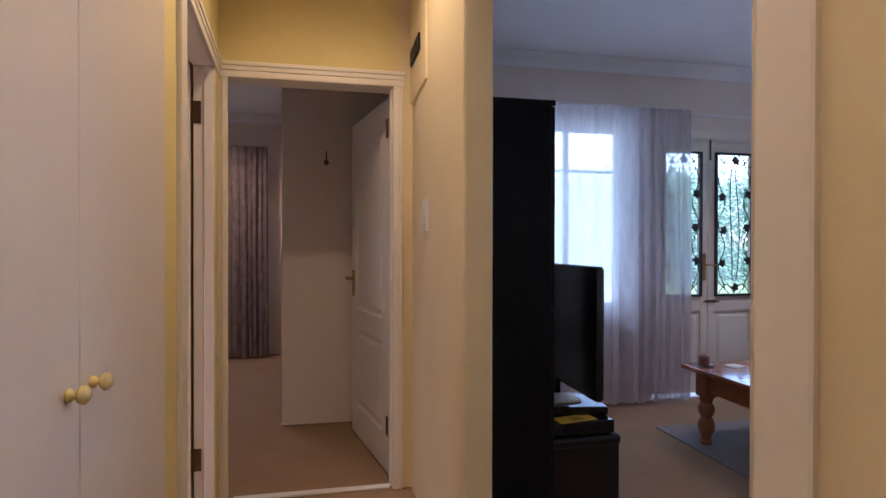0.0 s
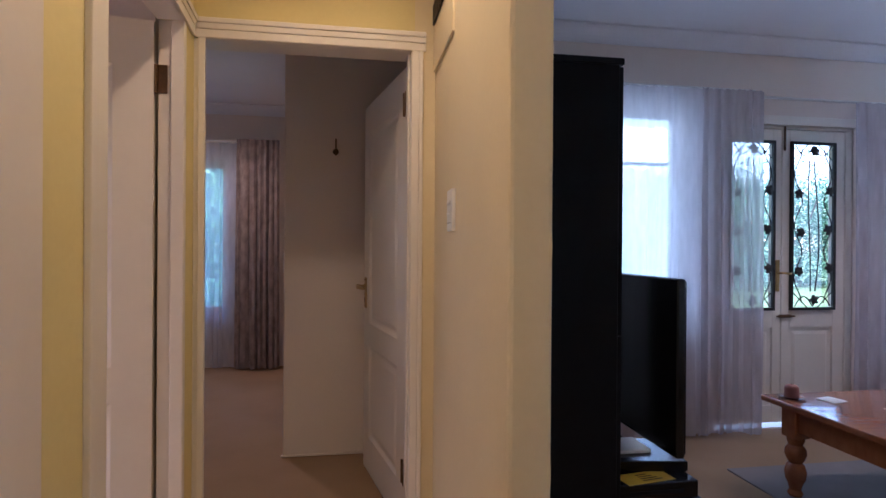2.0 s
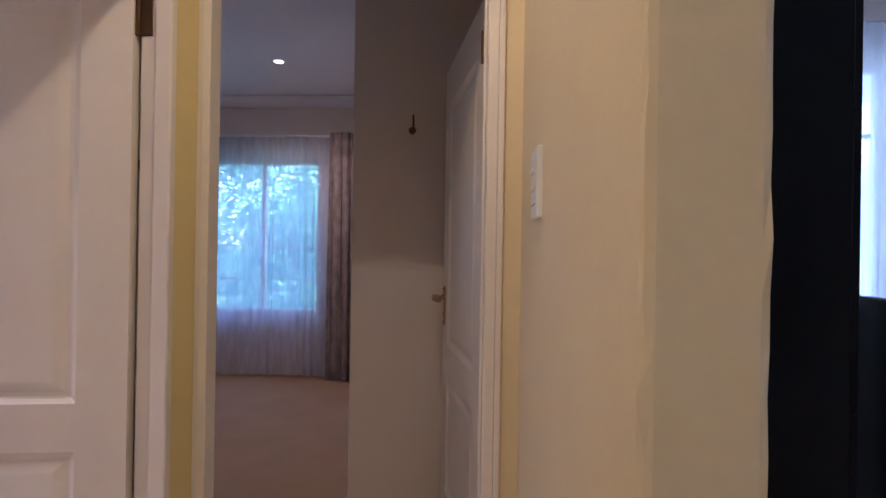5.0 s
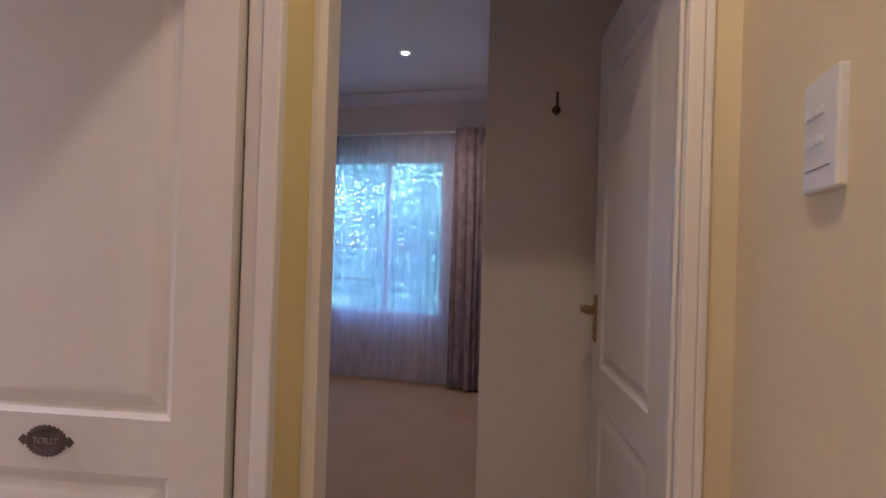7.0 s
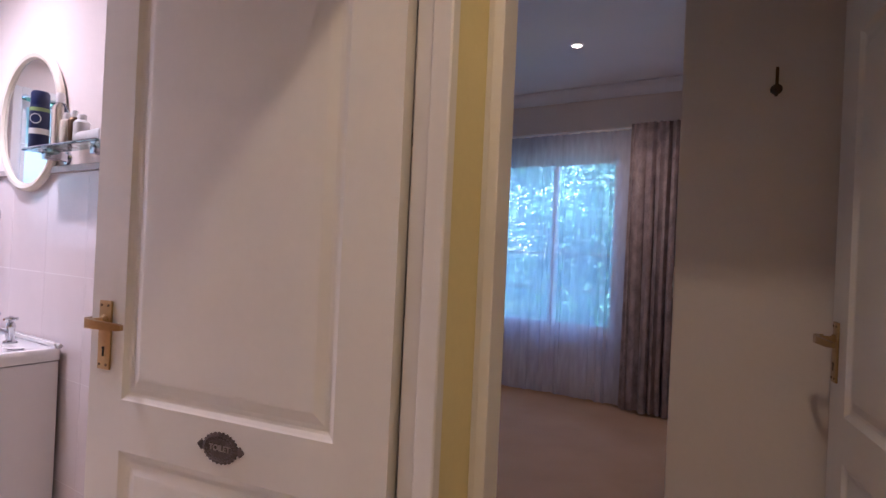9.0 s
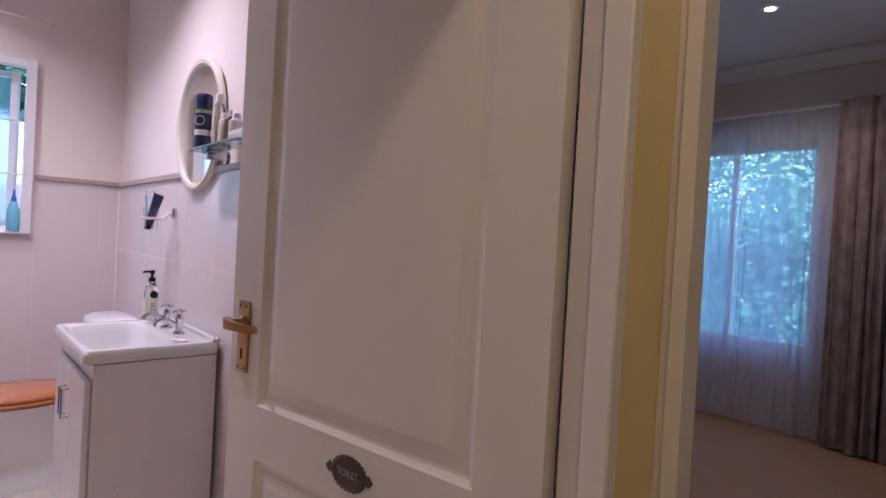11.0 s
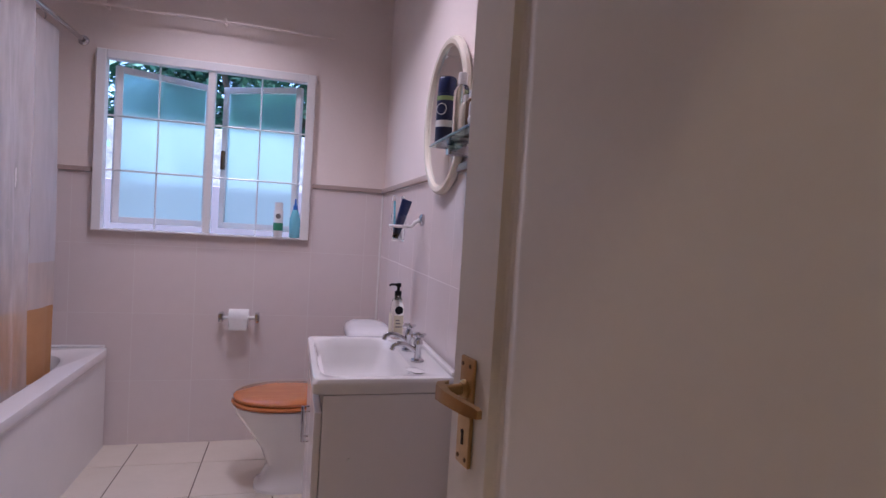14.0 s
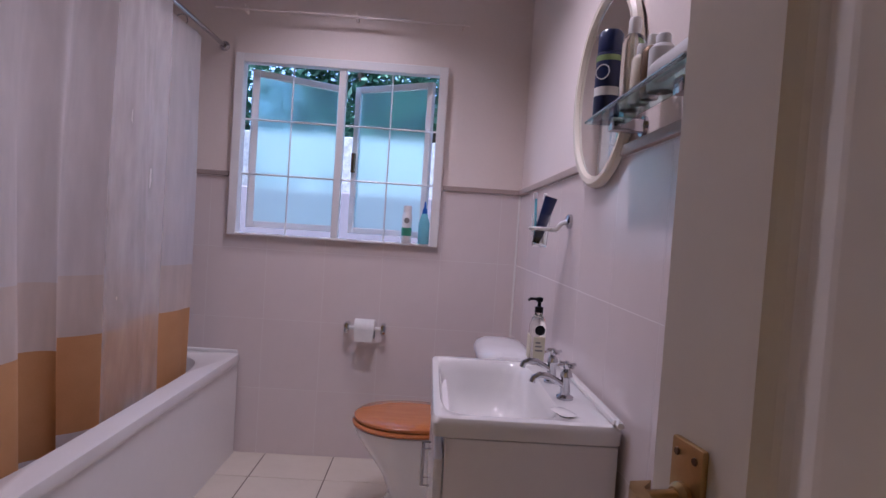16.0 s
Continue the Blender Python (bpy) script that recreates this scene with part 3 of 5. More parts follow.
# curtains
def cloth(x0, x1, z0, z1, folds, depth, seed, flare=1.0, nz=14, per=10, thick=0.0):
    """A hanging cloth along x at y = 0; folds deepen towards the hem."""
    rnd = random.Random(seed)
    n = folds * per
    wd = [rnd.uniform(0.55, 1.6) for _ in range(folds)]
    cum = [sum(wd[:q]) / sum(wd) for q in range(folds + 1)]
    hem = [rnd.uniform(-0.012, 0.012) for _ in range(folds + 2)]
    ph = [rnd.uniform(-1.3, 1.3) for _ in range(folds + 2)]
    am = [rnd.uniform(0.25, 1.25) for _ in range(folds + 2)]
    b = bmesh.new()
    layers = []
    for off in ((0.0,) if not thick else (0.0, thick)):
        g = []
        for j in range(nz + 1):
            v = j / nz
            row = []
            for i in range(n + 1):
                u = i / n
                k = u * folds
                f = int(min(k, folds - 1))
                fr = k - f
                a = am[f] * (1 - fr) + am[f + 1] * fr
                p = ph[f] * (1 - fr) + ph[f + 1] * fr
                sway = math.sin(2 * math.pi * k + p + 0.5 * v * p)
                soft = 0.35 * math.sin(2 * math.pi * k * 0.37 + seed + 1.3 * v) + 0.22 * math.sin(2 * math.pi * k * 1.71 + 2 * seed - 0.8 * v)
                y = depth * a * (0.35 + 0.65 * v * flare) * (0.75 * sway + soft) + 0.006 * math.sin(9 * u + 5 * v + seed) + off
                x = x0 + (x1 - x0) * (cum[f] + fr * (cum[f + 1] - cum[f])) + 0.35 * depth * math.sin(4 * math.pi * k + p) * v
                dz = (hem[f] * (1 - fr) + hem[f + 1] * fr) * v + (0.004 * math.sin(4 * math.pi * k) * (1 - v) ** 6)
                row.append(b.verts.new((x, y, z1 + (z0 - z1) * v + dz)))
            g.append(row)
        for j in range(nz):
            for i in range(n):
                b.faces.new((g[j][i], g[j][i + 1], g[j + 1][i + 1], g[j + 1][i]))
        layers.append(g)
    if thick:
        a, c = layers
        edge = [(j, 0) for j in range(nz + 1)] + [(nz, i) for i in range(1, n + 1)] + [(j, n) for j in range(nz - 1, -1, -1)] + [(0, i) for i in range(n - 1, 0, -1)]
        for q, r in zip(edge, edge[1:] + edge[:1]):
            b.faces.new((a[q[0]][q[1]], a[r[0]][r[1]], c[r[0]][r[1]], c[q[0]][q[1]]))
    return b


def rail(name, label, x0, x1, y, z, r=0.008, mat=None):
    ob = thing(name, label, "curtain rail")
    part("rod", tube([(x0, y, z), (x1, y, z)], r, 10), mat or M_WHITE, ob, "", True)
    return ob


def hang(name, label, cloth_bm, mat, y, smooth=True):
    c = thing(name, label, "curtain", pose(0, y, 0))
    part("cloth", cloth_bm, mat, c, "", smooth)
    return c


r1 = rail("lounge_curtain_rail", "white curtain rail above the lounge window", 1.10, 3.16, 4.36, 2.300, 0.009)
r2 = rail("lounge_curtain_rail", "white curtain rail above the garden doors and window", 3.17, 5.80, 4.38, 2.270, 0.009)
for r, xs, y, z in ((r1, (1.2, 2.2, 3.1), 4.36, 2.30), (r2, (3.25, 4.2, 5.6), 4.38, 2.27)):
    for x in xs:
        part("bracket", bx(x - 0.008, x + 0.008, y, 4.449, z - 0.012, z + 0.012, 0.002), M_WHITE, r)
hang("lounge_sheer_curtain", "white patterned sheer curtain before the lounge window", cloth(1.30, 2.78, 0.03, 2.29, 11, 0.036, 3), M_SHEER, 4.34)
hang("lounge_sheer_curtain", "gathered white sheer curtain beside the garden doors", cloth(2.74, 3.20, 0.03, 2.29, 6, 0.042, 5), M_SHEER, 4.32)
hang("lounge_sheer_curtain", "white sheer curtain gathered beside the door frame", cloth(3.93, 4.50, 0.03, 2.26, 6, 0.042, 8), M_SHEER, 4.35)
hang("lounge_sheer_curtain", "white patterned sheer curtain before the second window", cloth(4.44, 5.75, 0.03, 2.26, 11, 0.034, 9), M_SHEER, 4.35)
r3 = rail("bedroom_curtain_rail", "white curtain rail above the bedroom window", -3.0, -0.25, 6.84, 2.285, 0.010)
for x in (-2.8, -1.6, -0.3):
    part("bracket", bx(x - 0.008, x + 0.008, 6.84, 6.949, 2.273, 2.297, 0.002), M_WHITE, r3)
hang("bedroom_sheer_curtain", "white sheer curtain reaching the carpet, blue daylight in its tint", cloth(-2.85, -0.57, 0.02, 2.275, 17, 0.035, 11), M_BSHEER, 6.84)
hang("bedroom_curtain", "heavy grey patterned curtain drawn to the side", cloth(-0.65, -0.235, 0.015, 2.31, 7, 0.050, 14, thick=0.006), M_CURT, 6.79)


# windows
def window(name, label, x0, x1, z0, z1, y, mullions, transoms, depth=0.06, t=0.045, bar=0.011):
    wdw = thing(name, label, "window")
    wdw["kind"] = "structure"
    b = bmesh.new()
    box(b, x0, x1, y, y + depth, z0, z0 + t, 0.003)
    box(b, x0, x1, y, y + depth, z1 - t, z1, 0.003)
    box(b, x0, x0 + t, y, y + depth, z0 + t, z1 - t, 0.003)
    box(b, x1 - t, x1, y, y + depth, z0 + t, z1 - t, 0.003)
    part("window_frame", b, M_GLOSS, wdw)
    xs = [x0 + t] + list(mullions) + [x1 - t]
    for x in mullions:
        part("mullion", bx(x - 0.02, x + 0.02, y + 0.005, y + depth - 0.005, z0 + t, z1 - t, 0.003), M_GLOSS, wdw)
    for a, c in zip(xs, xs[1:]):
        for z in transoms:
            part("glazing_bar", bx(a + 0.02, c - 0.02, y + 0.015, y + depth - 0.015, z - bar, z + bar, 0.002), M_GLOSS, wdw)
        p = part("pane", bx(a + 0.002, c - 0.002, y + depth / 2 - 0.002, y + depth / 2 + 0.002, z0 + t, z1 - t), M_GLASS, wdw)
        p.visible_shadow = False
    part("window_sill", bx(x0 - 0.02, x1 + 0.02, y - 0.05, y + 0.0, z0 - 0.025, z0 - 0.002, 0.004), M_GLOSS, wdw)
    return wdw


window("window_lounge", "white framed lounge window with glazing bars", 1.80, 2.71, 0.735, 2.175, 4.53, (2.25,), (1.82,))
# widened out of view to x 6.40 to hold the added fill lamp
window("window_lounge", "white framed second lounge window", 4.56, 6.40, 0.735, 2.175, 4.53, (5.15, 5.78), (1.82,))
window("window_bedroom", "white framed bedroom window with glazing bars", -2.70, -0.78, 0.575, 2.085, 7.02, (-2.02, -1.36), (0.92, 1.24), bar=0.007)


# garden doors
def grille(parent, x0, x1, z0, z1, y):
    g = part("security_grille", bmesh.new(), M_IRON, parent, "black wrought-iron grille with vines and leaves")
    b = bmesh.new()
    t = 0.020
    box(b, x0, x1, y, y + 0.022, z0, z0 + t, 0.002)
    box(b, x0, x1, y, y + 0.022, z1 - t, z1, 0.002)
    box(b, x0, x0 + t, y, y + 0.022, z0 + t, z1 - t, 0.002)
    box(b, x1 - t, x1, y, y + 0.022, z0 + t, z1 - t, 0.002)
    cx, wd, h = (x0 + x1) / 2, x1 - x0, z1 - z0
    for s in (-1, 1):
        tube(arc(lambda u: (cx + s * (wd * 0.33 - 0.030 * math.cos(u * 6 * math.pi)), y + 0.01, z0 + 0.05 + u * (h - 0.10)), 49), 0.0042, 6, b)
        tube(arc(lambda u: (cx + s * (0.018 + 0.02 * math.sin(u * math.pi)) + 0.012 * math.sin(u * 5), y + 0.01, z0 + 0.13 + u * (h - 0.26)), 25), 0.0042, 6, b)
        for e, zz in ((1, z1 - 0.04), (-1, z0 + 0.04)):
            tube(arc(lambda u: (cx + s * wd * 0.40 * u, y + 0.01, zz - e * 0.07 * math.sin(u * math.pi) + e * 0.015), 17), 0.0042, 6, b)
            tube(arc(lambda u: (cx + s * wd * (0.12 + 0.30 * u), y + 0.012, zz + e * 0.02 - e * 0.10 * u), 9), 0.0035, 6, b)
    b.to_mesh(g.data)
    b.free()
    k = 0
    for lx, lz in [(cx, z1 - 0.07), (cx, z0 + 0.07)] + [(cx + s * wd * (0.34 if (i + s) % 2 else 0.30), z0 + h * f + s * 0.012) for s in (-1, 1) for i, f in enumerate((0.24, 0.47, 0.70))]:
        k += 1
        prof = []
        for i in range(40):
            a = 2 * math.pi * i / 40
            r = 0.036 * (0.62 + 0.38 * abs(math.cos(2.5 * a))) * (1.1 if math.sin(a) > 0 else 0.9)
            prof.append((lx + r * math.cos(a + 0.3 * k), lz + r * math.sin(a + 0.3 * k)))
        bb = loft(bmesh.new(), [[(x, y - 0.002, z) for x, z in prof], [(x, y - 0.008, z) for x, z in prof], [(lx + (x - lx) * 0.3, y - 0.012, lz + (z - lz) * 0.3) for x, z in prof]])
        part("iron_leaf", bb, M_IRON, g)


GY = 4.46
dn = thing("door_garden_frame", "white painted frame of the garden doors", "door frame")
dn["kind"] = "structure"
b = bmesh.new()
box(b, 2.90, 2.95, GY - 0.005, GY + 0.10, 0, 2.08, 0.004)
box(b, 3.955, 4.01, GY - 0.005, GY + 0.10, 0, 2.08, 0.004)
box(b, 2.90, 4.01, GY - 0.005, GY + 0.10, 2.08, 2.13, 0.004)
box(b, 2.86, 4.05, GY - 0.035, GY - 0.012, 2.10, 2.165, 0.006, 2)
part("frame", b, M_GLOSS, dn)
part("threshold", bx(2.95, 3.955, GY, GY + 0.10, -0.004, 0.006), M_GLOSS, dn)
for x0, x1, hs in ((2.953, 3.449, 1), (3.453, 3.952, -1)):
    d = thing("door_garden", "white timber garden door with an iron grille over glass", "door", None, "garden doors")
    d["kind"] = "structure"
    g0, g1 = (x0 + 0.09, x1 - 0.065) if hs == 1 else (x0 + 0.065, x1 - 0.09)
    b = bmesh.new()
    box(b, x0, g0, GY, GY + 0.045, 0.042, 2.075, 0.003)
    box(b, g1, x1, GY, GY + 0.045, 0.042, 2.075, 0.003)
    for z0, z1 in ((0.042, 0.16), (0.70, 0.825), (1.99, 2.075)):
        box(b, g0, g1, GY, GY + 0.045, z0, z1)
    part("leaf", b, M_GLOSS, d)
    part("lower_panel", loft(bmesh.new(), [[(g0 + i, GY + q, 0.16 + i), (g1 - i, GY + q, 0.16 + i), (g1 - i, GY + q, 0.70 - i), (g0 + i, GY + q, 0.70 - i)] for i, q in ((0, 0.03), (0, 0.014), (0.03, 0.014), (0.05, 0.006))]), M_GLOSS, d)
    p = part("pane", bx(g0, g1, GY + 0.030, GY + 0.034, 0.825, 1.99), M_GLASS, d)
    p.visible_shadow = False
    grille(d, g0 - 0.006, g1 + 0.006, 0.82, 1.995, GY - 0.022)
    if hs == 1:
        hp = part("handle", bx(3.405, 3.435, GY - 0.008, GY, 0.95, 1.17, 0.004, 2), M_BRASS, d, "brass handle plate with lever")
        part("lever", tube([(3.42, GY, 1.08), (3.42, GY - 0.045, 1.08), (3.44, GY - 0.05, 1.08), (3.49, GY - 0.048, 1.075)], 0.008, 10), M_BRASS, hp, "", True)
    else:
        part("bolt", bx(3.462, 3.476, GY - 0.012, GY, 1.93, 2.10, 0.003), M_OLD, d, "dark iron tower bolt")
        bo = part("bolt", bx(3.43, 3.53, GY - 0.013, GY, 0.768, 0.79, 0.003), M_OLD, d, "dark iron sliding bolt")
        part("bolt_rod", tube([(3.41, GY - 0.014, 0.779), (3.55, GY - 0.014, 0.779)], 0.006, 8), M_OLD, bo)

# lounge furniture
cb = thing("tall_cabinet", "tall matt black cabinet beside the hall wall", "cabinet")
part("body", bx(0.965, 1.372, 2.74, 3.20, 0.05, 1.84, 0.003), M_BLACK, cb)
part("top", bx(0.965, 1.388, 2.738, 3.20, 1.8405, 1.862, 0.002), M_BLACK, cb)
part("plinth", bx(0.975, 1.36, 2.75, 3.19, 0.0, 0.05), M_BLACK, cb)
for z0, z1 in ((0.06, 0.95), (0.955, 1.835)):
    dd = part("cabinet_door", bx(1.372, 1.388, 2.745, 3.195, z0, z1, 0.002), M_BLACK, cb)
    part("handle", bx(1.389, 1.400, 2.78, 2.79, (z0 + z1) / 2 - 0.06, (z0 + z1) / 2 + 0.06, 0.003), M_CHROME, dd)
tvs = thing("television_stand", "low glossy black television stand with rounded edges", "stand")
part("top", bx(1.375, 1.735, 2.785, 4.05, 0.325, 0.372, 0.022, 4), M_TV, tvs, "", True)
part("shelf", bx(1.41, 1.72, 2.83, 4.00, 0.16, 0.18, 0.003), M_TV, tvs)
part("back_panel", bx(1.385, 1.40, 2.815, 4.02, 0.0, 0.334), M_TV, tvs)
for y in (2.79, 4.015):
    part("side_panel", bx(1.401, 1.725, y, y + 0.03, 0.0, 0.334, 0.008, 2), M_TV, tvs)
tv = thing("television", "large black flat television on a stand", "television")
part("casing", bx(1.585, 1.62, 2.745, 3.85, 0.535, 1.14, 0.012, 3), M_TV, tv, "", True)
part("bezel", bx(1.621, 1.628, 2.755, 3.84, 0.545, 1.13, 0.003), M_TV, tv)
part("neck", bx(1.588, 1.617, 3.20, 3.40, 0.386, 0.536, 0.003), M_TV, tv)
part("foot", bx(1.46, 1.73, 3.14, 3.48, 0.3725, 0.388, 0.006, 2), M_TV, tv)
bxl = thing("set_top_box", "black set-top box lying on the television stand", "set-top box")
part("case", bx(1.40, 1.705, 2.80, 3.10, 0.378, 0.437, 0.004, 2), M_TV, bxl)
part("display", bx(1.45, 1.65, 2.7975, 2.7995, 0.398, 0.412), M_BLACK, bxl)
for x in (1.42, 1.68):
    part("foot", bx(x - 0.01, x + 0.01, 2.82, 2.84, 0.3725, 0.378), M_TV, bxl)
dv = thing("disc_player", "glossy black disc player stacked on a box", "disc player", pose(1.60, 2.985, 0.4372, 0, 0, -9))
part("case", bx(-0.13, 0.12, -0.10, 0.14, 0.0, 0.040, 0.003), M_TV, dv)
part("front", bx(0.1205, 0.127, -0.098, 0.138, 0.003, 0.037, 0.002), M_TV, dv)
tagged(link("paper_stack", bx(1.47, 1.62, 2.96, 3.10, 0.4775, 0.490, 0.002, 1), M_PAPER), "stack of white papers lying on the player", "papers")
lf = thing("leaflet", "yellow leaflet with black print on the black box", "leaflet", pose(1.535, 2.850, 0.4372, 0, 0, 9))
part("sheet", bx(-0.10, 0.09, -0.045, 0.038, 0.0, 0.002), M_YELLOW, lf)
for k in range(4):
    part("print_bar", bx(-0.03, 0.05 - 0.012 * k, -0.030 + 0.015 * k, -0.024 + 0.015 * k, 0.0021, 0.0025), M_BLACK, lf)

structure("rug", bx(2.60, 4.25, 2.20, 3.86, -0.004, 0.005, 0.003), M_RUG, "blue grey rug under the coffee table")
ct = thing("coffee_table", "varnished red-brown pine coffee table with turned legs", "table")
part("tabletop", bx(2.630, 3.80, 2.42, 3.64, 0.452, 0.482, 0.008, 3), M_TABLE, ct, "", True)
for x0, x1, y0, y1 in ((2.70, 3.72, 2.505, 2.527), (2.70, 3.72, 3.493, 3.515), (2.69, 2.712, 2.53, 3.49), (3.70, 3.722, 2.53, 3.49)):
    part("apron", bx(x0, x1, y0, y1, 0.335, 0.4515, 0.002), M_TABLE, ct)
for x in (2.715, 3.70):
    for y in (2.52, 3.50):
        b = bx(x - 0.045, x + 0.045, y - 0.045, y + 0.045, 0.30, 0.4515, 0.004)
        lathe([(0.030, 0), (0.036, 0.012), (0.026, 0.03), (0.034, 0.06), (0.046, 0.085), (0.050, 0.12), (0.040, 0.155), (0.030, 0.165), (0.042, 0.185), (0.050, 0.21), (0.047, 0.235), (0.032, 0.255), (0.040, 0.275), (0.043, 0.30)], 20, pose(x, y, 0.008), b)
        part("leg", b, M_TABLE, ct, "", True)


def candle(x, y, mat, label, r=0.038, h=0.075):
    c = thing("candle", label, "candle", pose(x, y, 0.482), "candles on the coffee table")
    part("wax", lathe([(r, 0.008), (r * 1.03, 0.012), (r, h * 0.80), (r * 0.93, h * 0.93), (r * 0.72, h + 0.002), (r * 0.40, h + 0.004), (r * 0.2, h - 0.002)], 24), mat, c, "", True)
    part("saucer", lathe([(0.03, 0.0), (0.058, 0.003), (0.062, 0.008), (0.056, 0.0085), (0.03, 0.006)], 24), M_GLASS, c, "clear glass saucer", True)
    part("wick", tube([(0, 0, h - 0.006), (0.002, 0, h + 0.008)], 0.0015, 6), M_BLACK, c)


candle(2.73, 3.545, M_WAX, "pink pillar candle on a glass saucer", 0.033, 0.066)
candle(2.70, 2.66, M_WAX, "pink pillar candle on a clear saucer")
candle(3.45, 3.545, M_IVORY, "ivory melted pillar candle on a glass saucer", 0.037, 0.072)
for x, y, r in ((2.90, 3.48, 12), (3.55, 3.42, 30), (3.18, 3.24, 8)):
    tagged(link("coaster", bx(-0.048, 0.048, -0.048, 0.048, 0.0, 0.004, 0.001, 1), M_PAPER), "square pale coaster on the coffee table", "coaster", "coasters").matrix_world = pose(x, y, 0.4825, 0, 0, r)
tagged(link("table_paper", bx(-0.105, 0.105, -0.075, 0.075, 0, 0.0015), M_PAPER), "sheet of white paper on the coffee table", "paper").matrix_world = pose(3.14, 3.26, 0.4822 - 0.0004, 0, 0, 8)
so = thing("sofa", "grey fabric sofa below the lounge window", "sofa")
part("base", bx(4.12, 6.0, 3.15, 4.05, 0.06, 0.40, 0.04, 3), M_SOFA, so, "", True)
part("backrest", bx(4.30, 6.0, 3.88, 4.12, 0.30, 0.80, 0.06, 3), M_SOFA, so, "", True)
part("armrest", bx(4.08, 4.30, 3.15, 4.10, 0.10, 0.585, 0.06, 4), M_SOFA, so, "", True)
for x in (4.34, 5.16):
    part("seat_cushion", bx(x, x + 0.80, 3.17, 3.87, 0.38, 0.50, 0.04, 3), M_SOFA, so, "", True)
for x in (4.2, 5.9):
    for y in (3.25, 3.95):
        part("foot", bx(x - 0.025, x + 0.025, y - 0.025, y + 0.025, 0, 0.065), M_BLACK, so)

# bathroom shell
structure("floor_bath_bed", bx(-3.365, -0.10, 1.0, 3.20, -0.0038, 0.002), M_GROUT, "dark grout bed under the bathroom tiles")
structure("trim_dado_window_wall", box(bx(-3.366, -3.350, 1.0, 1.69, 1.437, 1.462, 0.004, 2), -3.366, -3.350, 2.79, 3.19, 1.437, 1.462, 0.004, 2), M_DADO, "narrow brown tile border strip")
structure("trim_dado_basin_wall", bx(-3.35, -0.20, 3.183, 3.201, 1.437, 1.462, 0.004, 2), M_DADO, "narrow brown tile border strip")

structure("trim_grout_window_wall", box(box(bx(-3.366, -3.3631, 1.0, 3.198, 0.002, 1.135), -3.366, -3.3631, 1.0, 1.695, 1.135, 1.437), -3.366, -3.3631, 2.785, 3.198, 1.135, 1.437), M_WGROUT, "pale grout behind the wall tiles")
structure("trim_grout_basin_wall", bx(-3.363, -0.205, 3.1981, 3.2005, 0.002, 1.437), M_WGROUT, "pale grout behind the wall tiles")

# bathroom window
wb = thing("window_bath", "white steel bathroom window with open frosted sashes", "window")
wb["kind"] = "structure"
WX = -3.352
b = bmesh.new()
for y0, y1, z0, z1 in ((1.70, 1.745, 1.14, 2.06), (2.735, 2.78, 1.14, 2.06), (1.745, 2.735, 2.015, 2.06), (1.745, 2.735, 1.14, 1.152)):
    box(b, WX - 0.03, WX + 0.025, y0, y1, z0, z1, 0.003)
box(b, WX - 0.03, WX + 0.012, 2.225, 2.262, 1.152, 2.015, 0.003)
part("window_frame", b, M_WHITE, wb)
for y in (1.985, 2.495):
    part("burglar_bar", tube([(WX - 0.026, y, 1.152), (WX - 0.026, y, 2.015)], 0.0045, 6), M_WHITE, wb)
for z in (1.455, 1.735):
    part("burglar_bar", tube([(WX - 0.020, 1.745, z), (WX - 0.020, 2.735, z)], 0.0055, 6), M_WHITE, wb)
for y0, s in ((1.775, 1), (2.705, -1)):
    W = 0.495
    m = Matrix.Translation((WX - 0.045, y0, 0)) @ pose(0, 0, 0, 0, 0, 28 * s) @ Matrix.Diagonal((1, s, 1, 1))
    b = bmesh.new()
    for a0, a1, z0, z1 in ((0, 0.034, 1.18, 2.0), (W - 0.034, W, 1.18, 2.0), (0.034, W - 0.034, 1.966, 2.0), (0.034, W - 0.034, 1.18, 1.214)):
        box(b, -0.03, 0, a0, a1, z0, z1, 0.003, 1, m)
    s0 = part("sash", b, M_WHITE, wb, "open white window sash")
    part("frosted_pane", bx(-0.017, -0.013, 0.03, W - 0.03, 1.21, 1.97, m=m), M_FROST, s0)
    part("sash_handle", box(bmesh.new(), -0.002, 0.02, W - 0.03, W - 0.01, 1.52, 1.63, 0.003, 1, m), M_OLD, s0)
rb = thing("bath_window_rail", "thin white net rail above the bathroom window", "curtain rail")
part("rod", tube([(-3.30, 1.60, 2.268), (-3.30, 2.87, 2.268)], 0.007, 8), M_BATH, rb)
for y in (1.74, 2.30, 2.84):
    part("bracket", bx(-3.366, -3.296, y - 0.006, y + 0.006, 2.262, 2.29, 0.002), M_BATH, rb)

